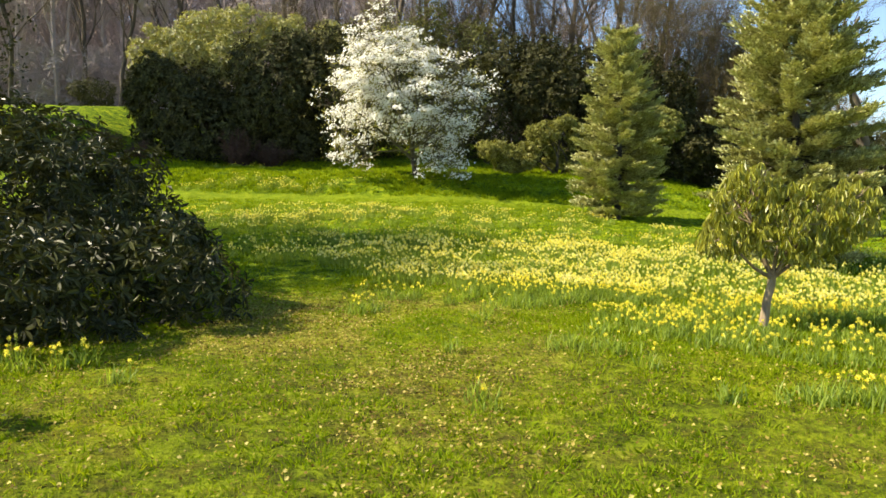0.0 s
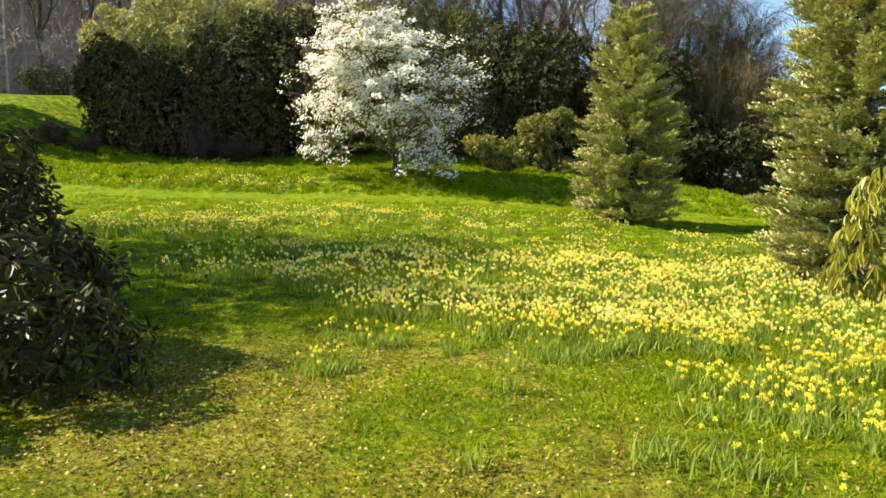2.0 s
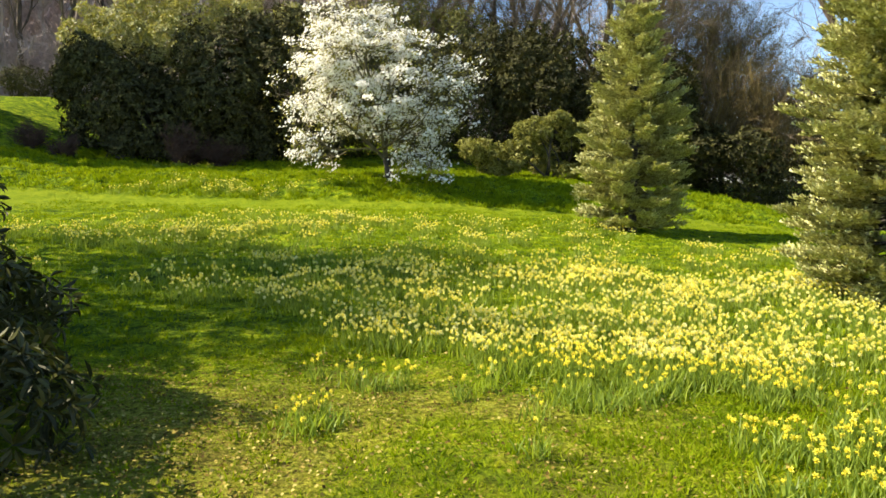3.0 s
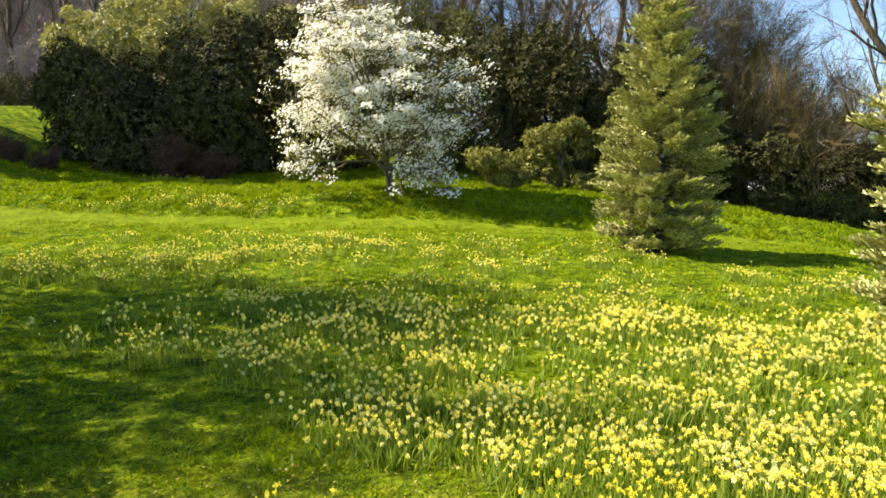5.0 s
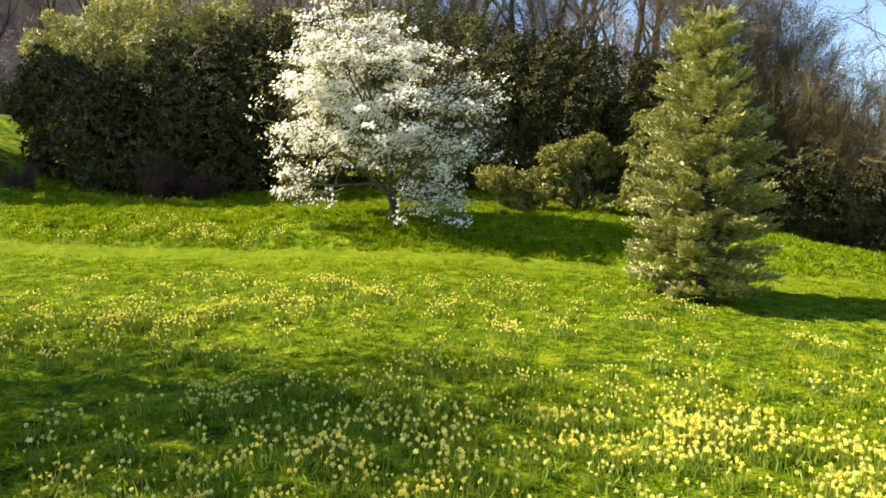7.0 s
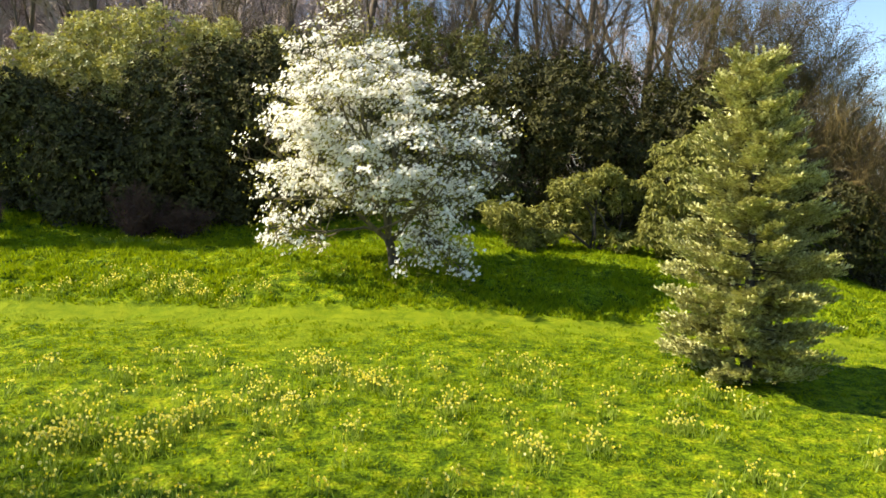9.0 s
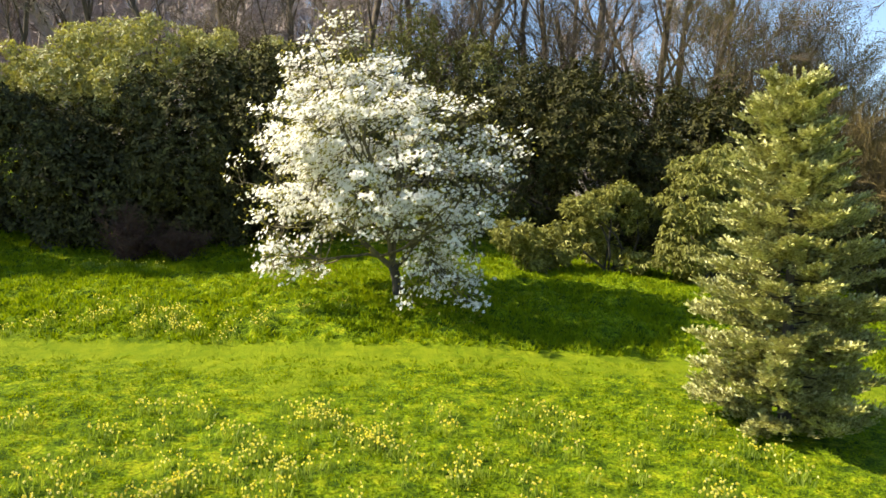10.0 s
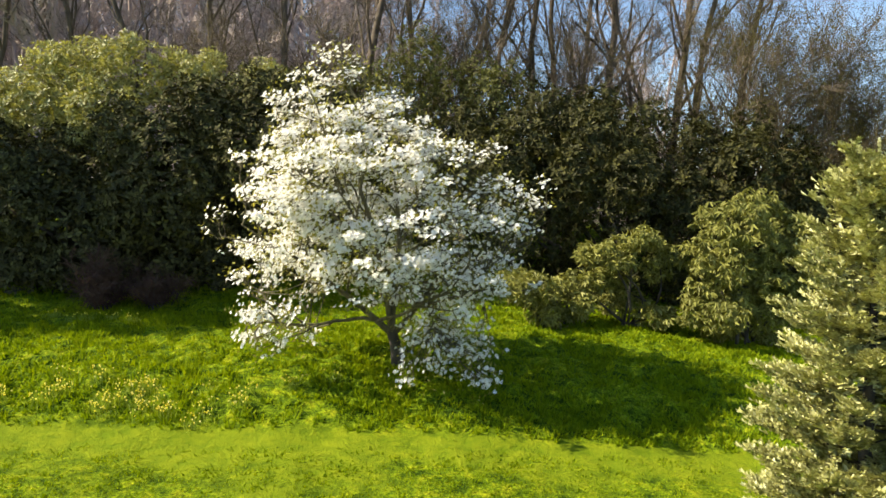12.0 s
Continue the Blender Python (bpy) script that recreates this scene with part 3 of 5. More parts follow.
def magnolia():
    r = rng_of(21)
    base = on_ground(-1.2, 34.7, 0.05)
    root = thing("magnolia_tree", base, "spreading magnolia tree in full white blossom on the grass bank", "tree")
    trunk = [((np.array([(0, 0, -0.05), (-0.05, 0, 0.3), (-0.1, 0.02, 0.6), (-0.2, 0.02, 0.95)])), np.array([0.20, 0.16, 0.14, 0.13]), 9)]
    part("trunk", tubes_mesh("trunk", trunk, BARK_DARK), root)
    limbs = [((-0.35, 0.1, 1.0), 6.6), ((0.15, -0.2, 1.0), 5.4), ((-0.75, -0.3, 0.75), 4.6), ((0.75, 0.1, 0.75), 4.6), ((0.35, 0.6, 0.85), 4.6),
             ((-0.2, -0.75, 0.7), 4.2), ((0.8, -0.5, 0.38), 4.0), ((-0.85, 0.4, 0.45), 4.3), ((-0.55, 0.6, 0.8), 4.7), ((0.9, 0.35, 0.2), 3.5), ((-0.9, -0.2, 0.28), 3.8), ((0.6, -0.75, 0.12), 2.6),
             ((-0.55, -0.1, 0.95), 5.8)]
    nodes, node_limb, wood, mains = [], [], [], []
    for k, (way, ln) in enumerate(limbs):
        s = np.array([-0.2, 0.02, 0.93]) * (0.8 + 0.2 * r.random()) if k < 4 else mains[k % 4][1 + k % 2]
        main = bent(r, s, way, ln * (1.0 if k < 4 else 0.86), 9, 0.13, 0.02)
        mains.append(main)
        wood.append([(main, np.linspace(0.085 if k < 4 else 0.05, 0.016, 10), 7)])
        for i in range(3, 10):
            nodes.append(main[i])
            node_limb.append(k)
            if i < 9:
                sub = bent(r, main[i], unit(main[i] - main[i - 1]) + r.normal(size=3) * 0.6, ln * 0.32, 5, 0.2, 0.03)
                wood[k].append((sub, np.linspace(0.03, 0.01, 6), 5))
                for m in (2, 3, 4, 5):
                    nodes.append(sub[m])
                    node_limb.append(k)
    nodes, node_limb = np.array(nodes), np.array(node_limb)
    # plates of blossom through the crown, thickest near its skin, with gaps between them
    plates = []
    while len(plates) < 118:
        h = r.uniform(0.5, 7.75)
        mid, half = np.interp(h, MAGNOLIA_SHAPE[0], MAGNOLIA_SHAPE[1]), np.interp(h, MAGNOLIA_SHAPE[0], MAGNOLIA_SHAPE[2])
        if r.random() > (half / 4.0) ** 0.9:
            continue
        a, q = r.random() * 6.283, math.sqrt(r.random())
        q = q if r.random() < 0.35 else 0.74 + 0.24 * q
        lump = 0.88 + 0.09 * math.sin(3 * a + 1.7 * h) + 0.05 * r.normal()
        p = np.array([mid + math.cos(a) * half * q * lump, math.sin(a) * half * 0.70 * q * lump, h])
        if h < 1.6 and p[0] > -2.6 and p[0] < 0.5:
            continue
        if plates and min(np.linalg.norm((p - o) * np.array([1, 1, 1.5])) for o in plates) < 0.62:
            continue
        plates.append(p)
    C = []
    for p in plates:
        m = int(r.integers(4, 8)) if p[0] > 1.0 or p[2] < 2.2 else int(r.integers(6, 10))
        if p[2] > 6.6:
            m = 5
        wide = 0.50 if p[2] < 6.4 else 0.3
        for _ in range(m):
            C.append(p + r.normal(size=3) * np.array([wide, wide, 0.17]) * 0.85)
    # loose sprigs reaching out of the sunny side and the top
    for q in [(-4.55, 0.0, 3.75), (-4.75, 0.1, 3.45), (-4.35, -0.1, 3.9), (-3.1, 0.2, 6.75), (-2.9, 0.1, 6.6), (-1.35, 0, 7.9), (-1.55, 0.1, 7.75)]:
        C.append(np.array(q))
    # a low skirt that hangs over the bank on the downhill side
    for _ in range(64):
        y = r.uniform(-1.9, 0.0)
        x = 0.1 + 2.2 * r.random() ** 1.2
        C.append(np.array([x, y, float(height(x - 1.2, y + 34.7)) - base[2] + 0.45 + 0.9 * r.random()]))
    C = np.array(C)
    blossoms = []
    for c in C:
        d = np.linalg.norm(nodes - c, axis=1) + 0.6 * np.maximum(nodes[:, 2] - c[2], 0)
        i = int(np.argmin(d))
        s = nodes[i]
        t = np.linspace(0, 1, 5)[:, None]
        path = s * (1 - t) + c * t + np.sin(t * math.pi) * np.array([0, 0, -0.12]) + np.sin(t * 5) * r.normal(size=3) * 0.04
        wood[node_limb[i]].append((path, np.linspace(0.014, 0.005, 5), 3))
        n = r.integers(5, 10) if c[2] < 0.9 else r.integers(5, 11) if c[0] < -4.2 or c[2] > 7.3 else (r.integers(7, 16) if c[0] > 0.8 or c[2] < 2.5 else r.integers(16, 38))
        size = 0.18 + 0.14 * r.random()
        b = c + sphere_dirs(r, n) * (r.random((n, 1)) ** 0.5) * np.array([size * 1.35, size * 1.35, size * 0.75])
        blossoms.append(b)
        for e in b[:5]:
            wood[node_limb[i]].append((np.array([path[3], (path[3] + e) / 2 + np.array([0, 0, -0.02]), e]), np.array([0.006, 0.005, 0.003]), 3))
    for tubes in wood:
        part("limb", tubes_mesh("limb", tubes, BARK_OLIVE), root)
    P = np.concatenate(blossoms)
    P = P[P[:, 2] > height(P[:, 0] - 1.2, P[:, 1] + 34.7) - base[2] + 0.1]
    forms = [blossom_form(r, 6) for _ in range(5)]
    soup = Soup()
    pick = r.integers(0, 5, len(P))
    for k in range(5):
        q = P[pick == k]
        n = len(q)
        sz = 0.046 + 0.028 * r.random(n)
        d = sphere_dirs(r, n)
        up = unit(np.stack([r.normal(size=n) * 0.6, r.normal(size=n) * 0.6, np.full(n, 0.7)], axis=1) + np.array([-0.5, -0.3, 0.1]) + 0.4 * unit(q - np.array([-0.5, 0, 3.0])))
        soup.add(forms[k], q, frames(np.cross(up, d), up, sz, sz))
    part("blossom", soup.mesh("blossom", [BLOSSOM]), root, "open white star-shaped blossoms")
    q = np.concatenate([P[::5], np.repeat(C, 9, axis=0) + r.normal(size=(len(C) * 9, 3)) * 0.22])
    n = len(q)
    part("young_leaves", Soup().add(LEAF, q + r.normal(size=(n, 3)) * 0.08, frames(sphere_dirs(r, n) + np.array([0, 0, 0.5]), sphere_dirs(r, n), 0.11, 0.055)).mesh("young_leaves", [BUDLEAF]), root, "small olive-green young leaves")
    return root


magnolia()


# ---------------------------------------------------------------- small tree with hanging leaves
def hanging_tree():
    r = rng_of(31)
    base = on_ground(4.25, 9.95, 0.03)
    root = thing("small_tree", base, "small evergreen tree with pale leaning trunk and drooping leaves", "tree")
    trunk = np.array([(0, 0, -0.03), (0.03, 0, 0.15), (0.06, 0.01, 0.4), (0.12, 0.02, 0.62), (0.13, 0.02, 0.78)])
    part("trunk", tubes_mesh("trunk", [(trunk, np.array([0.085, 0.062, 0.055, 0.055, 0.05]), 9)], BARK_PALE), root, "pale grey-brown leaning trunk")
    lobes = [(-0.25, 0, 1.65, 0.50, 0.5, 0.50), (0.40, 0.1, 1.65, 0.55, 0.5, 0.42), (0.90, 0.0, 1.55, 0.52, 0.5, 0.42), (-0.50, 0.1, 1.30, 0.35, 0.4, 0.32),
             (0.2, -0.3, 1.35, 0.5, 0.4, 0.36), (-0.15, 0.1, 2.02, 0.36, 0.35, 0.28), (1.25, 0.2, 1.70, 0.38, 0.4, 0.36), (0.7, 0.2, 1.25, 0.4, 0.4, 0.3)]
    for lo in lobes:
        t = np.linspace(0, 1, 6)[:, None]
        s = np.array([0.13, 0.02, 0.70])
        e = np.array(lo[:3])
        path = s * (1 - t) + e * t + np.sin(t * 3.1) * r.normal(size=3) * 0.08
        out = [(path, np.linspace(0.032, 0.010, 6), 6)]
        for _ in range(7):
            e2 = e + sphere_dirs(r, 1)[0] * np.array(lo[3:]) * 0.9
            out.append((np.array([e + (s - e) * 0.25, (e + e2) / 2 + r.normal(size=3) * 0.05, e2]), np.array([0.012, 0.008, 0.004]), 4))
        part("limb", tubes_mesh("limb", out, BARK_PALE), root)
    p, nrm = lobe_points(r, lobes, 62, 0.25, 0.45)
    n = len(p)
    locs, rots = whorl(r, p, nrm, 6, 0.13, 0.030, 0.1, 2.3, LONGLEAF)
    part("crown", Soup().add(LONGLEAF, locs, rots).mesh("crown", [DROOP]), root, "hanging yellow-green lance-shaped leaves")


hanging_tree()

def gravel_path():
    m, nt, n, l, b = nodes_of("gravel")
    tc, no = n.new("ShaderNodeTexCoord"), n.new("ShaderNodeTexNoise")
    no.inputs["Scale"].default_value, no.inputs["Detail"].default_value = 18, 5
    l.new(tc.outputs["Object"], no.inputs["Vector"])
    rp = ramp_node(nt, [(0.35, (0.20, 0.17, 0.12)), (0.65, (0.42, 0.37, 0.29))])
    l.new(no.outputs["Fac"], rp.inputs["Fac"])
    l.new(rp.outputs["Color"], b.inputs["Base Color"])
    b.inputs["Roughness"].default_value = 0.9
    t = np.linspace(0, 1, 40)
    cx, cy = 22.5 - 3.2 * np.sin(t * 3.0), 33 + 18 * t
    tx, ty = np.gradient(cx), np.gradient(cy)
    ln = np.hypot(tx, ty)
    rows = []
    for s in np.linspace(-0.7, 0.7, 5):
        x, y = cx + s * ty / ln, cy - s * tx / ln
        rows.append(np.stack([x, y, height(x, y) + 0.06 - 0.05 * abs(s)], axis=1))
    v = np.stack(rows, axis=1).reshape(-1, 3)
    i, j = np.meshgrid(np.arange(39), np.arange(4), indexing="ij")
    q = np.stack([i * 5 + j, i * 5 + j + 1, (i + 1) * 5 + j + 1, (i + 1) * 5 + j], axis=2).reshape(-1, 4)
    tagged(new("path", mesh_of("path", v, q.ravel(), np.arange(len(q)) * 4, [m], None, True)), "pale gravel path along the wood's edge", "path", kind="structure")


gravel_path()

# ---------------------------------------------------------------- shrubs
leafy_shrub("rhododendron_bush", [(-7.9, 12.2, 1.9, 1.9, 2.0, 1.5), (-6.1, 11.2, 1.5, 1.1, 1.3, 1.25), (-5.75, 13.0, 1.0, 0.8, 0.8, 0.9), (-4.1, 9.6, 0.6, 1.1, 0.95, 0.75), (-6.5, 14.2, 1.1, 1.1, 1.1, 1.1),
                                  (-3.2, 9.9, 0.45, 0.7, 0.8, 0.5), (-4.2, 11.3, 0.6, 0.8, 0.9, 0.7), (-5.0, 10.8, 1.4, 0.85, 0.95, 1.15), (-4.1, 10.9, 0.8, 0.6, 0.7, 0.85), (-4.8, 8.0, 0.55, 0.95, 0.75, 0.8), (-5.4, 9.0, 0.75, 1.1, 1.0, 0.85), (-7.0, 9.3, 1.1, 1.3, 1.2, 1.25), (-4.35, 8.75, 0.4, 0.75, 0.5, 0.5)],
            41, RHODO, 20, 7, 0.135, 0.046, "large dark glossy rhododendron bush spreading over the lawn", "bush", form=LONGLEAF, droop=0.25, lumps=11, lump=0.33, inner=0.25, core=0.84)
# out-of-view bush, added to cast a shadow on the lawn's near left corner
leafy_shrub("rhododendron_bush", [(-5.15, 5.3, 0.8, 0.75, 0.6, 0.9), (-6.5, 5.2, 0.9, 1.1, 1.0, 1.1)], 53, RHODO, 22, 7, 0.125, 0.045, "unseen rounded dark rhododendron bush, added for its shadow on the lawn", "bush", form=LONGLEAF, droop=0.25, lumps=6, lump=0.3)
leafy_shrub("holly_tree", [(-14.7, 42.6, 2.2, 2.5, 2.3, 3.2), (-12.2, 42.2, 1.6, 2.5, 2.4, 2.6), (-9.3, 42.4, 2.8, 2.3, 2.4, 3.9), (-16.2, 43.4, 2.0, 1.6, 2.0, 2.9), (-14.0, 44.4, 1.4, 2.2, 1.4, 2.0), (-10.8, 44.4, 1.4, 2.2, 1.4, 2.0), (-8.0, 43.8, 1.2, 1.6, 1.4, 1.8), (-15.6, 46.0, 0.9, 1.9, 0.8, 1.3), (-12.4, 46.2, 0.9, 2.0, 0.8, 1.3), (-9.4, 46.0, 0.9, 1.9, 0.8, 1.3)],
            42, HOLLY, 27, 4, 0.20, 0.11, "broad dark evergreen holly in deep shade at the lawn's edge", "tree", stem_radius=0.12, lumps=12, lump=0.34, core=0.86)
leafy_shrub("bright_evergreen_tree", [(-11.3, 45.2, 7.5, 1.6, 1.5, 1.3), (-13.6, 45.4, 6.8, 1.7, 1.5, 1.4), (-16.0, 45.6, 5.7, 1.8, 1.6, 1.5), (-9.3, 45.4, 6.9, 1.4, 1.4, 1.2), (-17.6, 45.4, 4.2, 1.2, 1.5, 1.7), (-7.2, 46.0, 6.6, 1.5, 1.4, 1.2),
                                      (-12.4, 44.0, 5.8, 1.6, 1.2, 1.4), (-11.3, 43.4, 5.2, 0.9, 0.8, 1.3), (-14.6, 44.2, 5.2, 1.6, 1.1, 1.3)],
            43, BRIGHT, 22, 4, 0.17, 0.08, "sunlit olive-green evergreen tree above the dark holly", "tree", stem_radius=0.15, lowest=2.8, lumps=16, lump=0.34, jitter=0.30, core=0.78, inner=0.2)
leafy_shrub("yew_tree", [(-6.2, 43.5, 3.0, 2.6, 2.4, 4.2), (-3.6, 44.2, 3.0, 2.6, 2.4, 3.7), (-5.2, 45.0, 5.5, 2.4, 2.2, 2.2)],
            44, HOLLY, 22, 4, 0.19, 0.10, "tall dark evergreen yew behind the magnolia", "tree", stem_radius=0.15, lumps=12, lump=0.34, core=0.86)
leafy_shrub("holm_oak", [(-1.6, 48.0, 5.6, 2.6, 2.2, 3.2), (1.4, 48.0, 5.2, 2.4, 2.2, 3.0)],
            50, OLIVE_EVERGREEN, 13, 4, 0.18, 0.08, "dark olive evergreen tree behind the magnolia", "tree", stem_radius=0.14, inner=0.4, lumps=12, lump=0.34, core=0.8)
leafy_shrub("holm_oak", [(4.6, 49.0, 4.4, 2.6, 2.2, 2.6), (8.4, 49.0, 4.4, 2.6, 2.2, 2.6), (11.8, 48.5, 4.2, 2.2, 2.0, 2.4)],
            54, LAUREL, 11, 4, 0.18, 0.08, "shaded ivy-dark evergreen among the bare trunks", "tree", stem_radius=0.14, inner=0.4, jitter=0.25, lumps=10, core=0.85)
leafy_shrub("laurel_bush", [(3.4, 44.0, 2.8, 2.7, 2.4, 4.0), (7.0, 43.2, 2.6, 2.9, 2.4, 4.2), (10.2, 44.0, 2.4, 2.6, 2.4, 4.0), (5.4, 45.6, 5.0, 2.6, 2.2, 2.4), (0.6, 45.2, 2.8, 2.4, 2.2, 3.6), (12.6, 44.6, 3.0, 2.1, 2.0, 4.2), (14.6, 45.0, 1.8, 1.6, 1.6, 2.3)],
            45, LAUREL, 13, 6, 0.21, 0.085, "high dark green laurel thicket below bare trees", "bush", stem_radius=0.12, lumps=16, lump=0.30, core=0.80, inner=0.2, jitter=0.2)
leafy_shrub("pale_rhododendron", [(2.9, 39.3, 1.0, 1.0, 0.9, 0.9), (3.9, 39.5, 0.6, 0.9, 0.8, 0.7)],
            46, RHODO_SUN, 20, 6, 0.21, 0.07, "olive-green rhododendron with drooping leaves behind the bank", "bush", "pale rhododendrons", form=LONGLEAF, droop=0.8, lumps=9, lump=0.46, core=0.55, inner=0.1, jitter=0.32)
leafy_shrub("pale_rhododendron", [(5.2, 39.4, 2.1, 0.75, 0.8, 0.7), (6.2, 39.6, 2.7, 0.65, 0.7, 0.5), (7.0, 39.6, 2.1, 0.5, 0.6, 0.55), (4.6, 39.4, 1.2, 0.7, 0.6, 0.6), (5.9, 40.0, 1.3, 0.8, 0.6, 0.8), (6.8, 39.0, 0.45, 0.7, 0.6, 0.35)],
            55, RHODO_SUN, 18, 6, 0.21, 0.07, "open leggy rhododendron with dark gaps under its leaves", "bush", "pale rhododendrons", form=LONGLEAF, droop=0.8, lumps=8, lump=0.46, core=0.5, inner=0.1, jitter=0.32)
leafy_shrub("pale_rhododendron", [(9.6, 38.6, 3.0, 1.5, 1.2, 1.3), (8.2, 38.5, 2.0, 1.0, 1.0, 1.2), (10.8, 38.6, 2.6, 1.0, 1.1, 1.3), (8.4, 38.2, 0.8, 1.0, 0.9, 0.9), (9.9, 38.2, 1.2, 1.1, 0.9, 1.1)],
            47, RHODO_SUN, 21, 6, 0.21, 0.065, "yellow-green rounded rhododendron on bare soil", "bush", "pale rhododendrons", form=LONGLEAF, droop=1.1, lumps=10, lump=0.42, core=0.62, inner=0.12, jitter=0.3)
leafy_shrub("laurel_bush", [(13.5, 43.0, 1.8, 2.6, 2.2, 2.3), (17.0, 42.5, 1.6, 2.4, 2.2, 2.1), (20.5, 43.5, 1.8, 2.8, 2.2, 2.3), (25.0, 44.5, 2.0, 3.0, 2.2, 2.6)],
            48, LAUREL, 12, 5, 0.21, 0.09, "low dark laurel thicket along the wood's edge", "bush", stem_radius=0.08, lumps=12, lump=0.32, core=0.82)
leafy_shrub("holly_tree", [(-29.0, 37.8, 6.0, 2.6, 1.8, 6.0), (-29.0, 42.6, 6.0, 2.6, 1.8, 6.0), (-29.0, 40.2, 12.5, 2.6, 3.2, 5.5)], 52, HOLLY, 8, 4, 0.34, 0.19, "tall dark evergreen beside the upper lawn", "tree", lumps=4, stem_radius=0.2)
leafy_shrub("round_bush", [(-24.8, 54.5, 1.0, 1.4, 1.3, 1.1)], 51, HOLLY, 30, 4, 0.16, 0.07, "small rounded dark bush on the far lawn", "bush", lumps=5)


# ---------------------------------------------------------------- bare woodland
def twig_spray(r, n=10):
    """Fine twigs as thin three-sided slivers, length 1 on y."""
    v, f = [], []
    for k in range(n):
        s = np.array([0, 0.75 * k / n, 0])
        d = np.array([r.normal() * 0.5, 0.55 + 0.3 * r.random(), r.normal() * 0.5])
        e = s + d * (0.6 * (1 - 0.4 * k / n))
        w = 0.010
        i = len(v)
        v += [tuple(s + np.array([-w, 0, 0])), tuple(s + np.array([w, 0, 0])), tuple(e)]
        f.append((i, i + 1, i + 2))
    return Form(v, f)


TREE_SPEC = dict(steps=5, trunk_steps=10, wander=0.16, lift=0.10, kids=(9, 5, 3), first=(0.22, 0.2, 0.15), spread=0.55, shrink=0.36, thin=0.5, thinnest=0.012)


def bare_tree(x, y, tall, radius, seed, label="tall bare deciduous tree in the spring wood", spec=TREE_SPEC, material=None, lean=(0, 0)):
    r = rng_of(seed)
    base = on_ground(x, y, 0.1)
    root = thing("bare_tree", base, label, "tree", "bare trees of the wood")
    out = []
    grow(r, (0, 0, 0), (lean[0], lean[1], 1), tall, radius, 3, spec, out)
    part("trunk", tubes_mesh("trunk", [(p, q, 8) for lv, p, q in out if lv == 0], material or BARK), root)
    limb = []
    for lv, p, q in out[1:] + [(1, None, None)]:
        if lv == 1 and limb:
            part("limb", tubes_mesh("limb", limb, material or BARK), root)
            limb = []
        if p is not None:
            limb.append((p, q, 5) if lv == 1 else (p[[0, 2, 5]], q[[0, 2, 5]], 3))
    ends = [(p[-1], p[-1] - p[-2]) for lv, p, q in out if lv >= 2] + [(p[3], p[4] - p[2]) for lv, p, q in out if lv == 3]
    P, D = np.array([e[0] for e in ends]), np.array([e[1] for e in ends])
    form = twig_spray(r, 11)
    part("twig_crown", Soup().add(form, P, frames(D, sphere_dirs(r, len(P)), 1.1 + 0.8 * r.random(len(P)), 1.3)).mesh("twig_crown", [TWIG]), root, "fine brown leafless twigs")
    return root


def budding_tree(x, y, tall, radius, seed, label, leaves=OLIVE, size=0.12, many=1):
    """A bare tree whose twigs carry small new leaves."""
    root = bare_tree(x, y, tall, radius, seed, label, BUSHY)
    r = rng_of(seed + 500)
    me = [o for o in root.children if o.name.startswith("twig_crown")][0].data
    co = np.empty(len(me.vertices) * 3, np.float32)
    me.vertices.foreach_get("co", co)
    co = co.reshape(-1, 3)[2::3]
    P = np.repeat(co, many, axis=0)
    P = P + r.normal(size=P.shape) * 0.14
    n = len(P)
    part("crown", Soup().add(LEAF, P, frames(sphere_dirs(r, n), sphere_dirs(r, n), size * (0.7 + 0.6 * r.random(n)), size * 0.55)).mesh("crown", [leaves]), root, "thin olive-green new leaves")
    return root


BUSHY = dict(TREE_SPEC, kids=(11, 5, 2), first=(0.12, 0.2, 0.2), spread=0.75, shrink=0.46, wander=0.16)
FAR_SPEC = dict(TREE_SPEC, kids=(8, 4, 2))
WOOD = [(-3.2, 51, 17, 0.24), (-1.6, 53, 18, 0.2), (2.9, 52.5, 18, 0.26), (5.2, 56, 19, 0.2), (6.6, 54, 18, 0.16), (9.3, 55.5, 19, 0.28), (11.1, 51.8, 18, 0.24),
        (12.6, 55, 18, 0.2), (14.5, 53, 17, 0.2), (-7.5, 54, 17, 0.2), (-11.5, 56, 16, 0.22), (-16, 58, 16, 0.2), (-20, 60, 15, 0.22), (-25, 59, 14, 0.2),
        (-29, 62, 15, 0.24), (-34, 60, 14, 0.2), (8.0, 60, 19, 0.2), (1.0, 58, 18, 0.18), (-23, 66, 16, 0.2), (13.4, 60, 18, 0.17)]
for i, (x, y, h, rad) in enumerate(WOOD):
    bare_tree(x, y, h, rad, 100 + i, spec=TREE_SPEC if y < 57 else FAR_SPEC)
bare_tree(23.0, 41.0, 13, 0.3, 140, "bare oak with spreading crooked limbs beside the lawn", dict(TREE_SPEC, kids=(8, 4, 3), first=(0.22, 0.25, 0.2), spread=0.95, shrink=0.48, wander=0.24), BARK)
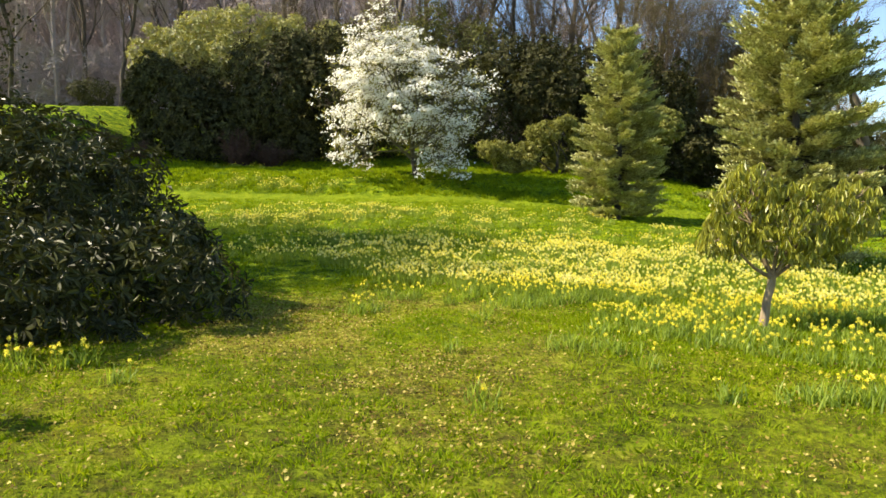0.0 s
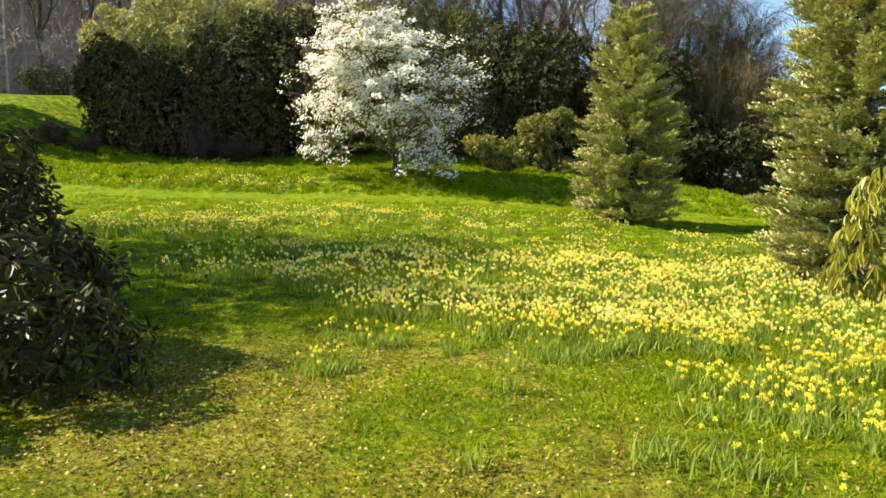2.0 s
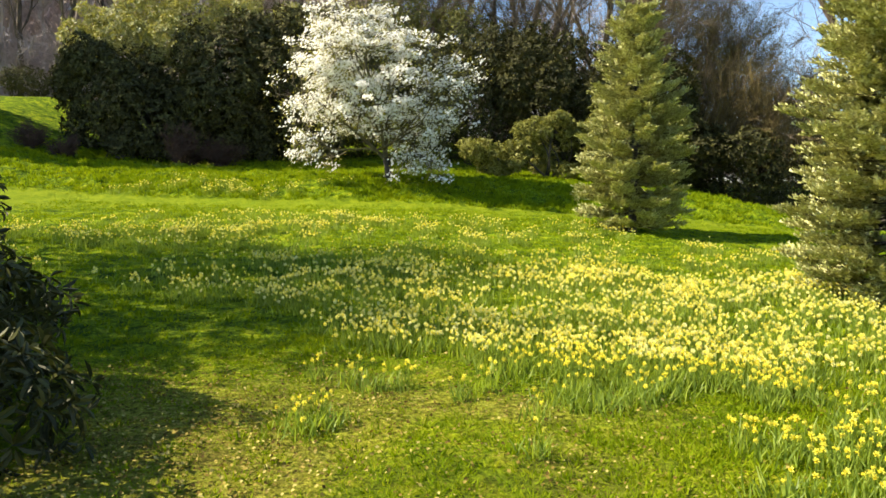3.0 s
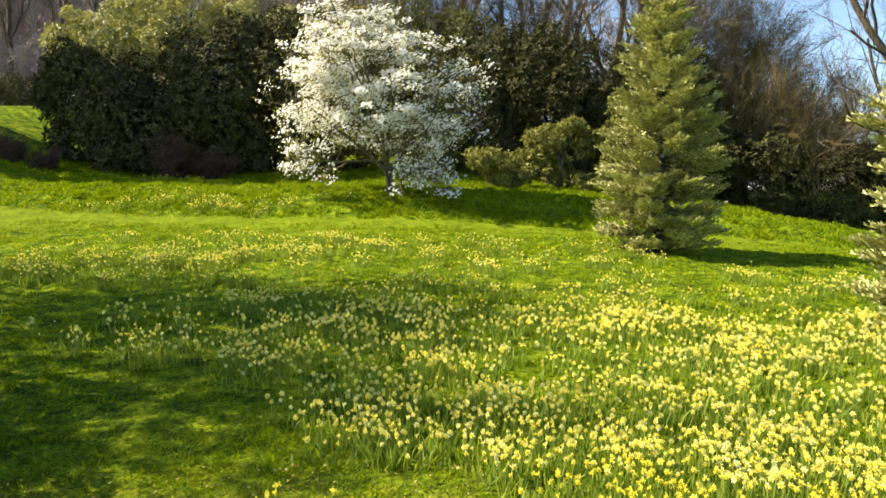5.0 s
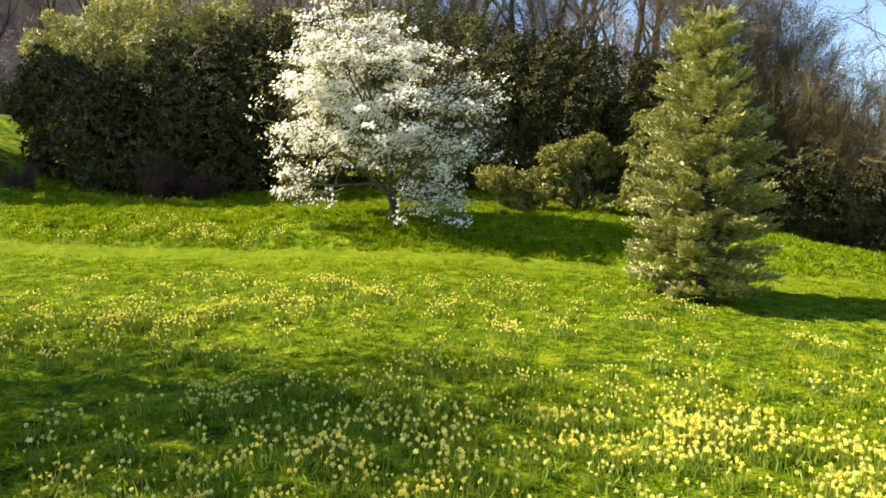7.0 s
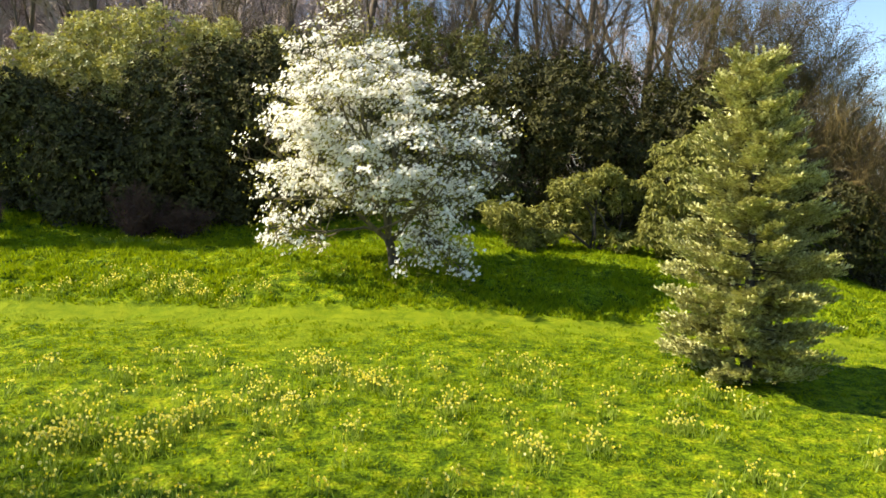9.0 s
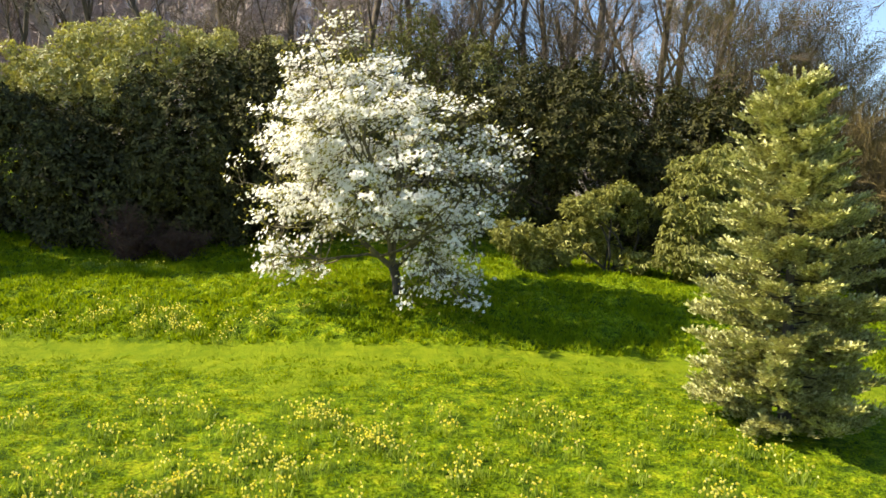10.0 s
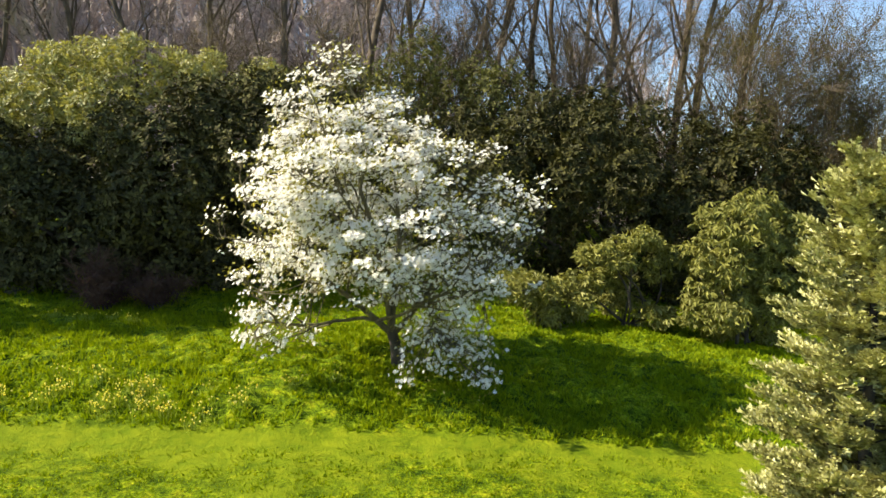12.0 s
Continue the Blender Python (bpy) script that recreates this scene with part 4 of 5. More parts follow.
for i, (x, y, h) in enumerate([(14.2, 48.0, 9.0), (17.5, 47.6, 7.0), (20.5, 47.5, 6.0), (15.8, 46.6, 8.0), (18.8, 46.4, 6.0), (13.0, 47.0, 8.4), (16.0, 49.6, 8.0), (12.2, 49.5, 8.4), (-6.0, 50.0, 7.0), (2.4, 50.5, 7.6), (6.4, 51.0, 7.8), (-10.5, 51.0, 7.0), (9.6, 51.0, 8.0), (-1.8, 51.5, 7.2), (4.4, 52.0, 8.2), (0.2, 52.0, 7.8)]):
    budding_tree(x, y, h, 0.16, 150 + i, "olive-brown tree coming into leaf beside bare trees", OLIVE, 0.06, 6 if 12 < x < 19 else 2)


def twiggy_shrub(x, y, tall, wide, seed, material, label, stems=26):
    r = rng_of(seed)
    root = thing("twiggy_shrub", on_ground(x, y, 0.03), label, "shrub", "leafless shrubs")
    form = twig_spray(r, 12)
    P, D = [], []
    for _ in range(stems):
        a, s = r.random() * 6.28, r.random() ** 0.6
        way = np.array([math.cos(a) * wide * s / tall, math.sin(a) * wide * s / tall, 1.0])
        path = bent(r, (r.normal() * 0.15 * wide, r.normal() * 0.15 * wide, 0), way, tall * (0.6 + 0.4 * r.random()), 6, 0.12)
        part("stem", tubes_mesh("stem", [(path, np.linspace(0.018, 0.006, 7), 3)], BARK_DARK), root)
        for k in range(1, 7):
            for _ in range(3):
                P.append(path[k])
                D.append(unit(path[k] - path[k - 1]) + r.normal(size=3) * 0.5)
    P, D = np.array(P), np.array(D)
    part("twig_crown", Soup().add(form, P, frames(D, sphere_dirs(r, len(P)), 0.32 * tall * (0.6 + 0.6 * r.random(len(P))), 1.0)).mesh("twig_crown", [material]), root)


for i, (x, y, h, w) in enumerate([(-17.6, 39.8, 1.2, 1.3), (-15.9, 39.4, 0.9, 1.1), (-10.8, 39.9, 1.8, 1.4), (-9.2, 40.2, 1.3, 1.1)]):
    twiggy_shrub(x, y, h, w, 170 + i, TWIG_SHADE_TINT, "russet leafless shrub with hedge shade in its colour")
for i, (x, y, h, w) in enumerate([(12.4, 46.5, 4.5, 2.5), (9.8, 48.5, 4.5, 2.6), (15.8, 45.6, 7.4, 2.9), (19.0, 45.4, 7.4, 3.2), (5.5, 50.0, 4.5, 3.0), (-4.5, 50.0, 5.0, 3.0), (-8.5, 50.5, 5.0, 3.0), (22.4, 45.8, 7.6, 3.2), (27.0, 47, 5.0, 3.0), (31.0, 49, 5.0, 3.0), (26.5, 43, 3.5, 2.4)]):
    twiggy_shrub(x, y, h, w, 180 + i, TWIG_RED if i in (2, 3, 7, 8, 9, 10) else TWIG, "brown leafless thicket at the edge of the wood", 40)


def far_woods():
    """The wood behind, joined: many leafless trees."""
    r = rng_of(200)
    soup, forms = Soup(), []
    spec = dict(TREE_SPEC, steps=4, trunk_steps=7, kids=(8, 4), first=(0.2, 0.2))
    for k in range(4):
        out = []
        grow(r, (0, 0, 0), (0, 0, 1), 15, 0.2, 2, spec, out)
        one = Soup()
        for lv, p, q in out:
            v, quads = tube(p, np.maximum(q, 0.02), 5 if lv == 0 else 3)
            one.add(Form(v, [tuple(f) for f in quads]), np.zeros((1, 3)), np.eye(3)[None])
        P = np.array([p[-1] for lv, p, q in out if lv >= 2] + [p[2] for lv, p, q in out if lv >= 2])
        D = np.array([p[-1] - p[-2] for lv, p, q in out if lv >= 2] * 2)
        one.add(twig_spray(r, 10), P, frames(D, sphere_dirs(r, len(P)), 2.4, 6.0))
        lp, st = np.concatenate(one.l), np.concatenate(one.s)
        f = Form([(0, 0, 0)], [(0, 0, 0)])
        f.v, f.loops, f.starts, f.mat = np.concatenate(one.v), lp, st, np.zeros(len(st), int)
        forms.append(f)
    n = 160
    x, y = r.uniform(-85, 60, n), 66 + 60 * r.random(n)
    x[:36], y[:36] = r.uniform(-55, -14, 36), r.uniform(60, 80, 36)
    x[36:110], y[36:110] = r.uniform(-75, -5, 74), r.uniform(80, 125, 74)
    a, s = r.random(n) * 6.28, 0.85 + 0.35 * r.random(n)
    rot = np.zeros((n, 3, 3))
    rot[:, 0, 0], rot[:, 0, 1], rot[:, 1, 0], rot[:, 1, 1], rot[:, 2, 2] = np.cos(a) * s, -np.sin(a) * s, np.sin(a) * s, np.cos(a) * s, s
    rot *= np.where(x > 0.27 * y, 0.45, 1.0)[:, None, None]
    g = np.stack([x, y, height(x, y) - 0.1], axis=1)
    for k in range(4):
        soup.add(forms[k], g[k::4], rot[k::4])
    # brushwood between the trunks, thinner up the hill
    n = 6000
    x, y = r.uniform(-85, -4, n), r.uniform(72, 122, n)
    up = np.stack([r.normal(size=n) * 0.5, r.normal(size=n) * 0.5, np.ones(n)], axis=1)
    soup.add(twig_spray(r, 8), np.stack([x, y, height(x, y) + 6.0 * r.random(n) ** 1.4], axis=1), frames(up, sphere_dirs(r, n), 2.0 + 2.2 * r.random(n), 7.0))
    n = 9000
    x, y = r.uniform(-60, 30, n), r.uniform(53, 74, n)
    ok = (x > -19) | (y > 59)
    x, y = x[ok], y[ok]
    n = len(x)
    up = np.stack([r.normal(size=n) * 0.5, r.normal(size=n) * 0.5, np.ones(n)], axis=1)
    soup.add(twig_spray(r, 8), np.stack([x, y, height(x, y) + 5.0 * r.random(n) ** 1.6], axis=1), frames(up, sphere_dirs(r, n), 1.2 + 1.2 * r.random(n), 5.0))
    tagged(new("far_woods", soup.mesh("far_woods", [TWIG_HAZED])), "leafless woodland on the rising ground, haze in its colour", "woodland", kind="stuff")


far_woods()
# half-bare trees standing to the side, whose dappled shade crosses the lawn
for i, (x, y, h) in enumerate([(-13.8, 16.4, 9.2), (-15.2, 18.6, 9.6), (-16.4, 21.0, 9.2)]):
    budding_tree(x, y, h, 0.2, 210 + i, "half-leafed tree beside the lawn", HOLLY, 0.16, 2)


# ---------------------------------------------------------------- daffodils
def strap_leaf(bend):
    """A strap leaf of length 1 upright on z, bending towards y."""
    w = 0.5
    return Form([(-w, 0, 0), (w, 0, 0), (-w * 0.9, 0.08 * bend, 0.5), (w * 0.9, 0.08 * bend, 0.5), (-w * 0.2, 0.35 * bend, 0.95), (w * 0.2, 0.35 * bend, 0.95)],
                [(0, 1, 3, 2), (2, 3, 5, 4)])


def flower_form(r, fine=True):
    """A daffodil head facing +y: six petals and a trumpet; size 1 across."""
    v, f, m = [(0, 0, 0)], [], []
    for k in range(6):
        a = math.pi * k / 3
        for d, rad, back in ((-0.42, 0.36, 0.02), (0.0, 0.52, -0.05 + 0.06 * r.normal()), (0.42, 0.36, 0.02)):
            v.append((rad * math.cos(a + d), back, rad * math.sin(a + d)))
        i = 1 + 3 * k
        f += [(0, i, i + 1), (0, i + 1, i + 2)] if fine else [(0, i, i + 2)]
        m += [0, 0] if fine else [0]
    i = len(v)
    if not fine:
        v += [(0.12, 0, 0.12), (-0.12, 0, 0.12), (0, 0, -0.15), (0.2, 0.34, 0.16), (-0.2, 0.34, 0.16), (0, 0.34, -0.22)]
        return Form(v, f + [(i, i + 1, i + 4, i + 3), (i + 1, i + 2, i + 5, i + 4), (i + 2, i, i + 3, i + 5)], m + [1, 1, 1])
    for k in range(6):
        a = math.pi * k / 3
        v.append((0.11 * math.cos(a), 0.02, 0.11 * math.sin(a)))
    for k in range(6):
        a = math.pi * k / 3
        v.append((0.19 * math.cos(a), 0.36, 0.19 * math.sin(a)))
    for k in range(6):
        f.append((i + k, i + (k + 1) % 6, i + 6 + (k + 1) % 6, i + 6 + k))
        m.append(1)
    return Form(v, f, m)


fr = rng_of(61)
FLOWERS = [flower_form(fr) for _ in range(4)]
FAR_FLOWERS = [flower_form(fr, False) for _ in range(4)]
STEM = Form([(-0.5, 0, 0), (0.5, 0, 0), (0, 0.02, 0), (-0.4, 0.0, 1), (0.4, 0.0, 1), (0, 0.02, 1)], [(0, 1, 4, 3), (1, 2, 5, 4), (2, 0, 3, 5)])


def upright(r, n, tall, wide, lean=0.22):
    """Frames that stand up (z), turned about and leaning a little."""
    z = unit(np.stack([r.normal(size=n) * lean, r.normal(size=n) * lean, np.ones(n)], axis=1))
    a = r.random(n) * 6.283
    h = np.stack([np.cos(a), np.sin(a), np.zeros(n)], axis=1)
    y = unit(h - z * (h * z).sum(axis=1, keepdims=True))
    x = np.cross(y, z)
    return np.stack([x * np.broadcast_to(wide, n)[:, None], y * np.broadcast_to(tall, n)[:, None], z * np.broadcast_to(tall, n)[:, None]], axis=2)


# drifts: x, y, radius x, radius y, strength
DRIFTS = [(3.2, 13.2, 3.2, 2.0, 1.2), (6.5, 11.5, 2.6, 2.0, 1.0), (2.4, 9.4, 1.0, 0.7, 0.9), (5.4, 8.3, 1.7, 0.6, 1.0), (0.4, 14.0, 1.5, 1.5, 0.8), (-2.4, 17.0, 2.2, 2.6, 0.65),
          (1.5, 18.5, 3.5, 3.0, 0.6), (6.0, 16.5, 3.0, 3.0, 0.75), (8.2, 21.8, 2.2, 1.3, 0.7), (-6.5, 23.0, 3.0, 2.2, 0.85), (-2.4, 24.6, 2.5, 1.3, 0.75), (1.2, 24.0, 2.4, 1.4, 0.6), (4.2, 25.4, 1.6, 1.0, 0.4),
          (-0.9, 11.8, 0.7, 0.35, 0.8), (-7.4, 33.0, 2.4, 0.7, 1.6), (-9.5, 19.5, 2.2, 2.0, 0.5), (10.5, 15.5, 2.5, 3.0, 0.7), (-4.2, 27.0, 3.0, 1.0, 0.45), (1.2, 27.0, 2.4, 0.9, 0.42)]


def drift(x, y):
    d = sum(s * np.exp(-((x - a) / c) ** 2 - ((y - b) / e) ** 2) for a, b, c, e, s in DRIFTS)
    d = d * (0.35 + 1.1 * value_noise(x, y, 1.3, 5) ** 1.5) * (0.6 + 0.8 * value_noise(x, y, 0.4, 6))
    return np.where((y < 7.2) | ((x < 0.9) & (y < 11)), 0, d)


def near_edge(x):
    return 12.4 - 0.30 * np.clip(x - 1, 0, 5) + 1.9 * np.clip(-0.7 - x, 0, 1.9)


def drift_foot(x):
    """Where the drift gives way to open lawn."""
    return np.interp(x, (-1.0, 0.3, 1.0, 2.0, 3.0, 4.5, 8.0), (14.5, 12.7, 11.3, 10.4, 9.6, 8.0, 7.6))


def daffodil_field():
    r = rng_of(62)
    n = 13000
    x, y = r.uniform(-12, 13, n), r.uniform(7, 35, n)
    ok = (r.random(n) < drift(x, y) * 0.70 * np.where((x < 2.0) & (y > 14.5), 0.8, 1.0) * np.where(y > 19, 0.62, 1.0)) & (y > near_edge(x))
    x, y = x[ok], y[ok]
    # each point is a small clump
    k = np.where(y > 19, r.integers(6, 24, len(x)), r.integers(4, 16, len(x)))
    x, y = np.repeat(x, k) + r.normal(size=k.sum()) * 0.15, np.repeat(y, k) + r.normal(size=k.sum()) * 0.15
    n = len(x)
    g = np.stack([x, y, height(x, y)], axis=1)
    tall = 0.17 + 0.09 * r.random(n)
    soup = Soup()
    for bend in (0.5, 1.2):
        soup.add(strap_leaf(bend), g + r.normal(size=(n, 3)) * np.array([0.05, 0.05, 0]), upright(r, n, tall * (0.6 + 0.35 * r.random(n)), 0.019, 0.3))
    ob = new("daffodil_leaves", soup.mesh("daffodil_leaves", [DAFF_LEAF]))
    tagged(ob, "blue-green strap leaves of daffodils in the lawn", "daffodil leaves", kind="stuff")
    has = r.random(n) < 0.85
    heads, stems = Soup(), Soup()
    q, tl = g[has], tall[has] * 1.12
    m = len(q)
    fm = upright(r, m, tl, 0.008, 0.16)
    stems.add(STEM, q, fm)
    top = q + fm[:, :, 2]
    # heads nod towards the sun
    az = r.normal(size=m) * 1.0 + math.pi
    d = np.stack([np.cos(az), np.sin(az) * 1.0 - 0.25, -0.05 + 0.25 * r.normal(size=m)], axis=1)
    size = (0.044 + 0.020 * r.random(m)) * np.where(q[:, 1] > 17, 1.2, 1.0)
    pick = r.integers(0, 4, m)
    for k in range(4):
        for part_of, forms in ((top[:, 1] < 19, FLOWERS), (top[:, 1] >= 19, FAR_FLOWERS)):
            s = (pick == k) & part_of
            heads.add(forms[k], top[s], frames(d[s], np.tile(np.array([0, 0, 1.0]), (s.sum(), 1)), size[s], size[s]))
    tagged(new("daffodil_stems", stems.mesh("daffodil_stems", [DAFF_LEAF])), "thin green daffodil stems in the lawn", "daffodil stems", kind="stuff")
    tagged(new("daffodil_flowers", heads.mesh("daffodil_flowers", [PETAL, TRUMPET])), "drifts of yellow and cream daffodil flowers", "daffodils", kind="stuff")


daffodil_field()


# single clumps along the near edge of the drift, each flower on its own stem
def flower_meshes(form, tall, size, tip):
    """Petals, trumpet and stem of one flower, each a mesh."""
    turn = frames(np.array([[0, 1.0, tip]]), np.array([[0, 0, 1.0]]), np.array([size]), np.array([size]))
    sizes = np.diff(np.append(form.starts, len(form.loops)))
    faces = [tuple(form.loops[a:a + n]) for a, n in zip(form.starts, sizes)]
    at = np.array([[0, 0, tall]])
    petals = Soup().add(Form(form.v, [f for f, k in zip(faces, form.mat) if k == 0]), at, turn).mesh("flower", [PETAL_GOLD])
    trumpet = Soup().add(Form(form.v, [f for f, k in zip(faces, form.mat) if k == 1]), at, turn).mesh("trumpet", [TRUMPET])
    stem = Soup().add(STEM, np.zeros((1, 3)), np.diag([0.008, tall, tall])[None]).mesh("stem", [DAFF_LEAF])
    return petals, trumpet, stem


FLOWER_MESHES = [flower_meshes(FLOWERS[k % 4], 0.19 + 0.03 * k, 0.050 + 0.006 * (k % 3), (-0.15, 0.1, -0.3, 0.0)[k % 4]) for k in range(4)] + \
                [flower_meshes(FLOWERS[k % 4], 0.18 + 0.025 * k, 0.054, (0.15, -0.1, -0.2, 0.05)[k % 4]) for k in range(4)]


def foliage_mesh(r, n, wide):
    s = Soup()
    for bend in (0.4, 0.9, 1.5):
        m = max(2, n // 3)
        s.add(strap_leaf(bend), np.concatenate([r.normal(size=(m, 2)) * wide, np.zeros((m, 1))], axis=1), upright(r, m, 0.11 + 0.10 * r.random(m), 0.015, 0.30))
    return s.mesh("foliage", [DAFF_LEAF])


fl = rng_of(63)
FOLIAGE = {"small": [foliage_mesh(fl, 27, 0.06) for _ in range(4)], "large": [foliage_mesh(fl, 84, 0.13) for _ in range(4)]}


def daffodil_clump(r, x, y, flowers, size, label):
    root = thing("daffodil_clump", on_ground(x, y), label, "daffodils", "daffodil clumps at the edge of the drift")
    root.rotation_euler = (0, 0, r.random() * 6.28)
    part("foliage", FOLIAGE[size][r.integers(0, 4)], root)
    wide = 0.06 if size == "small" else 0.14
    for _ in range(flowers):
        petals, trumpet, stem = FLOWER_MESHES[r.integers(0, 8)]
        ob = part("flower", petals, root)
        part("trumpet", trumpet, ob)
        part("stem", stem, ob)
        ob.location = (r.normal() * wide, r.normal() * wide, 0)
        ob.rotation_euler = (r.normal() * 0.12, r.normal() * 0.12, math.pi / 2 - root.rotation_euler[2] + r.normal() * 0.9)


def near_clumps():
    r = rng_of(64)
    some, none = "clump of yellow daffodils in flower on the lawn", "clump of daffodil leaves without flowers on the lawn"
    for x, y, n, size in [(0.38, 6.15, 3, "small"), (0.30, 6.5, 1, "small"), (0.1, 8.2, 0, "small"), (1.4, 8.2, 1, "large"), (1.8, 8.0, 5, "large"), (-3.75, 7.3, 6, "small"), (-3.6, 7.5, 4, "small"), (-4.1, 7.2, 6, "small"), (-4.3, 7.45, 5, "small"),
                          (-1.19, 10.5, 8, "large"), (-1.0, 10.65, 6, "small"), (-0.68, 11.7, 7, "large"), (-0.95, 11.9, 6, "small"), (-1.3, 12.1, 6, "small"), (-0.4, 11.8, 6, "small"), (1.05, 11.2, 1, "large"), (1.3, 11.1, 0, "large"), (1.55, 11.2, 1, "large"), (1.2, 11.4, 0, "large"), (1.75, 11.3, 1, "large"),
                          (0.55, 9.95, 2, "small"), (0.1, 11.4, 3, "small"), (0.35, 11.6, 4, "small"), (0.7, 10.9, 3, "small"), (2.05, 7.4, 2, "small"), (2.5, 6.5, 2, "small"), (3.2, 6.5, 0, "large"), (3.5, 6.4, 11, "large"), (3.75, 6.3, 13, "large"), (4.0, 6.4, 8, "small"), (4.2, 6.6, 8, "small"), (-2.9, 6.6, 1, "small"),
                          (2.5, 9.2, 14, "large"), (2.7, 8.9, 15, "large"), (2.9, 8.4, 10, "small"), (3.0, 9.4, 15, "large"), (3.3, 8.5, 10, "large"), (3.6, 8.2, 12, "large"), (3.95, 7.95, 12, "large"), (4.4, 7.9, 12, "large"), (2.3, 9.9, 13, "large"), (2.15, 10.2, 10, "small"), (2.0, 9.2, 3, "large"), (2.6, 9.7, 14, "large"), (2.85, 9.9, 13, "large"), (3.3, 9.0, 12, "large")]:
        daffodil_clump(r, x, y, n, size, some if n else none)
    made = 0
    while made < 165:
        x, y = r.uniform(-0.6, 8.5), r.uniform(7.6, 14.4)
        if y > near_edge(x) + 0.1 or y < drift_foot(x) or r.random() > drift(x, y) * 1.2 or math.hypot(x - 4.25, y - 9.95) < 0.55:
            continue
        big = r.random() < 0.5
        n = (int(r.integers(7, 13)) if big else int(r.integers(3, 7))) if r.random() < 0.92 else 0
        daffodil_clump(r, x, y, n, "large" if big else "small", some if n else none)
        made += 1


near_clumps()
for x, y in [(-10.9, 38.2), (-10.4, 38.0), (-9.7, 38.3), (-11.6, 38.5), (-9.2, 38.1)]:
    daffodil_clump(fl, x, y, 7, "large", "pale daffodils in the shade below the hedge")


# ---------------------------------------------------------------- grass and fallen leaves
def grass_strip(name, r, n, x0, x1, y0, y1, tall, wide, label, material=GRASS):
    x, y = r.uniform(x0, x1, n), r.uniform(y0, y1, n)
    dens = (0.25 + 0.9 * value_noise(x, y, 2.2, 8) * (0.5 + value_noise(x, y, 0.5, 9))) * (1 - 0.5 * wear(x, y))
    ok = r.random(n) < dens
    x, y = x[ok], y[ok]
    n = len(x)
    h = tall * (0.5 + 0.9 * r.random(n)) * (0.6 + 0.9 * value_noise(x, y, 1.7, 10))
    blade = Form([(-0.5, 0, 0), (0.5, 0, 0), (0, 0.45, 1)], [(0, 1, 2)])
    g = np.stack([x, y, height(x, y) - 0.005], axis=1)
    ob = new(name, Soup().add(blade, g, upright(r, n, h, wide, 0.45)).mesh(name, [material]))
    tagged(ob, label, "grass", kind="stuff")


def tufts(name, r, n, x0, x1, y0, y1, blades, tall, wide, spread, label, where=None, material=GRASS, flop=4):
    """Tufts of longer grass, each a small fan of blades."""
    x, y = r.uniform(x0, x1, n), r.uniform(y0, y1, n)
    ok = r.random(n) < (0.15 + 1.1 * value_noise(x, y, 0.7, 14) ** 1.5) * (1 - 0.5 * wear(x, y))
    if where:
        ok &= where(x, y)
    x, y = x[ok], y[ok]
    h = tall * (0.6 + 0.8 * r.random(len(x)))
    x, y, h = np.repeat(x, blades), np.repeat(y, blades), np.repeat(h, blades)
    n = len(x)
    dx, dy = r.normal(size=n) * spread, r.normal(size=n) * spread
    z = unit(np.stack([dx * flop + r.normal(size=n) * 0.2, dy * flop + r.normal(size=n) * 0.2, np.ones(n)], axis=1))
    a = r.random(n) * 6.283
    q = np.stack([np.cos(a), np.sin(a), np.zeros(n)], axis=1)
    s = unit(np.cross(z, q))
    h = h * (0.7 + 0.5 * r.random(n))
    rots = np.stack([s * wide, np.cross(z, s) * h[:, None], z * h[:, None]], axis=2)
    blade = Form([(-0.5, 0, 0), (0.5, 0, 0), (0, 0.25, 1)], [(0, 1, 2)])
    g = np.stack([x + dx, y + dy, height(x + dx, y + dy) - 0.01], axis=1)
    tagged(new(name, Soup().add(blade, g, rots).mesh(name, [material])), label, "grass", kind="stuff")


def bank(x, y):
    return y > 31.9 - 0.03 * x


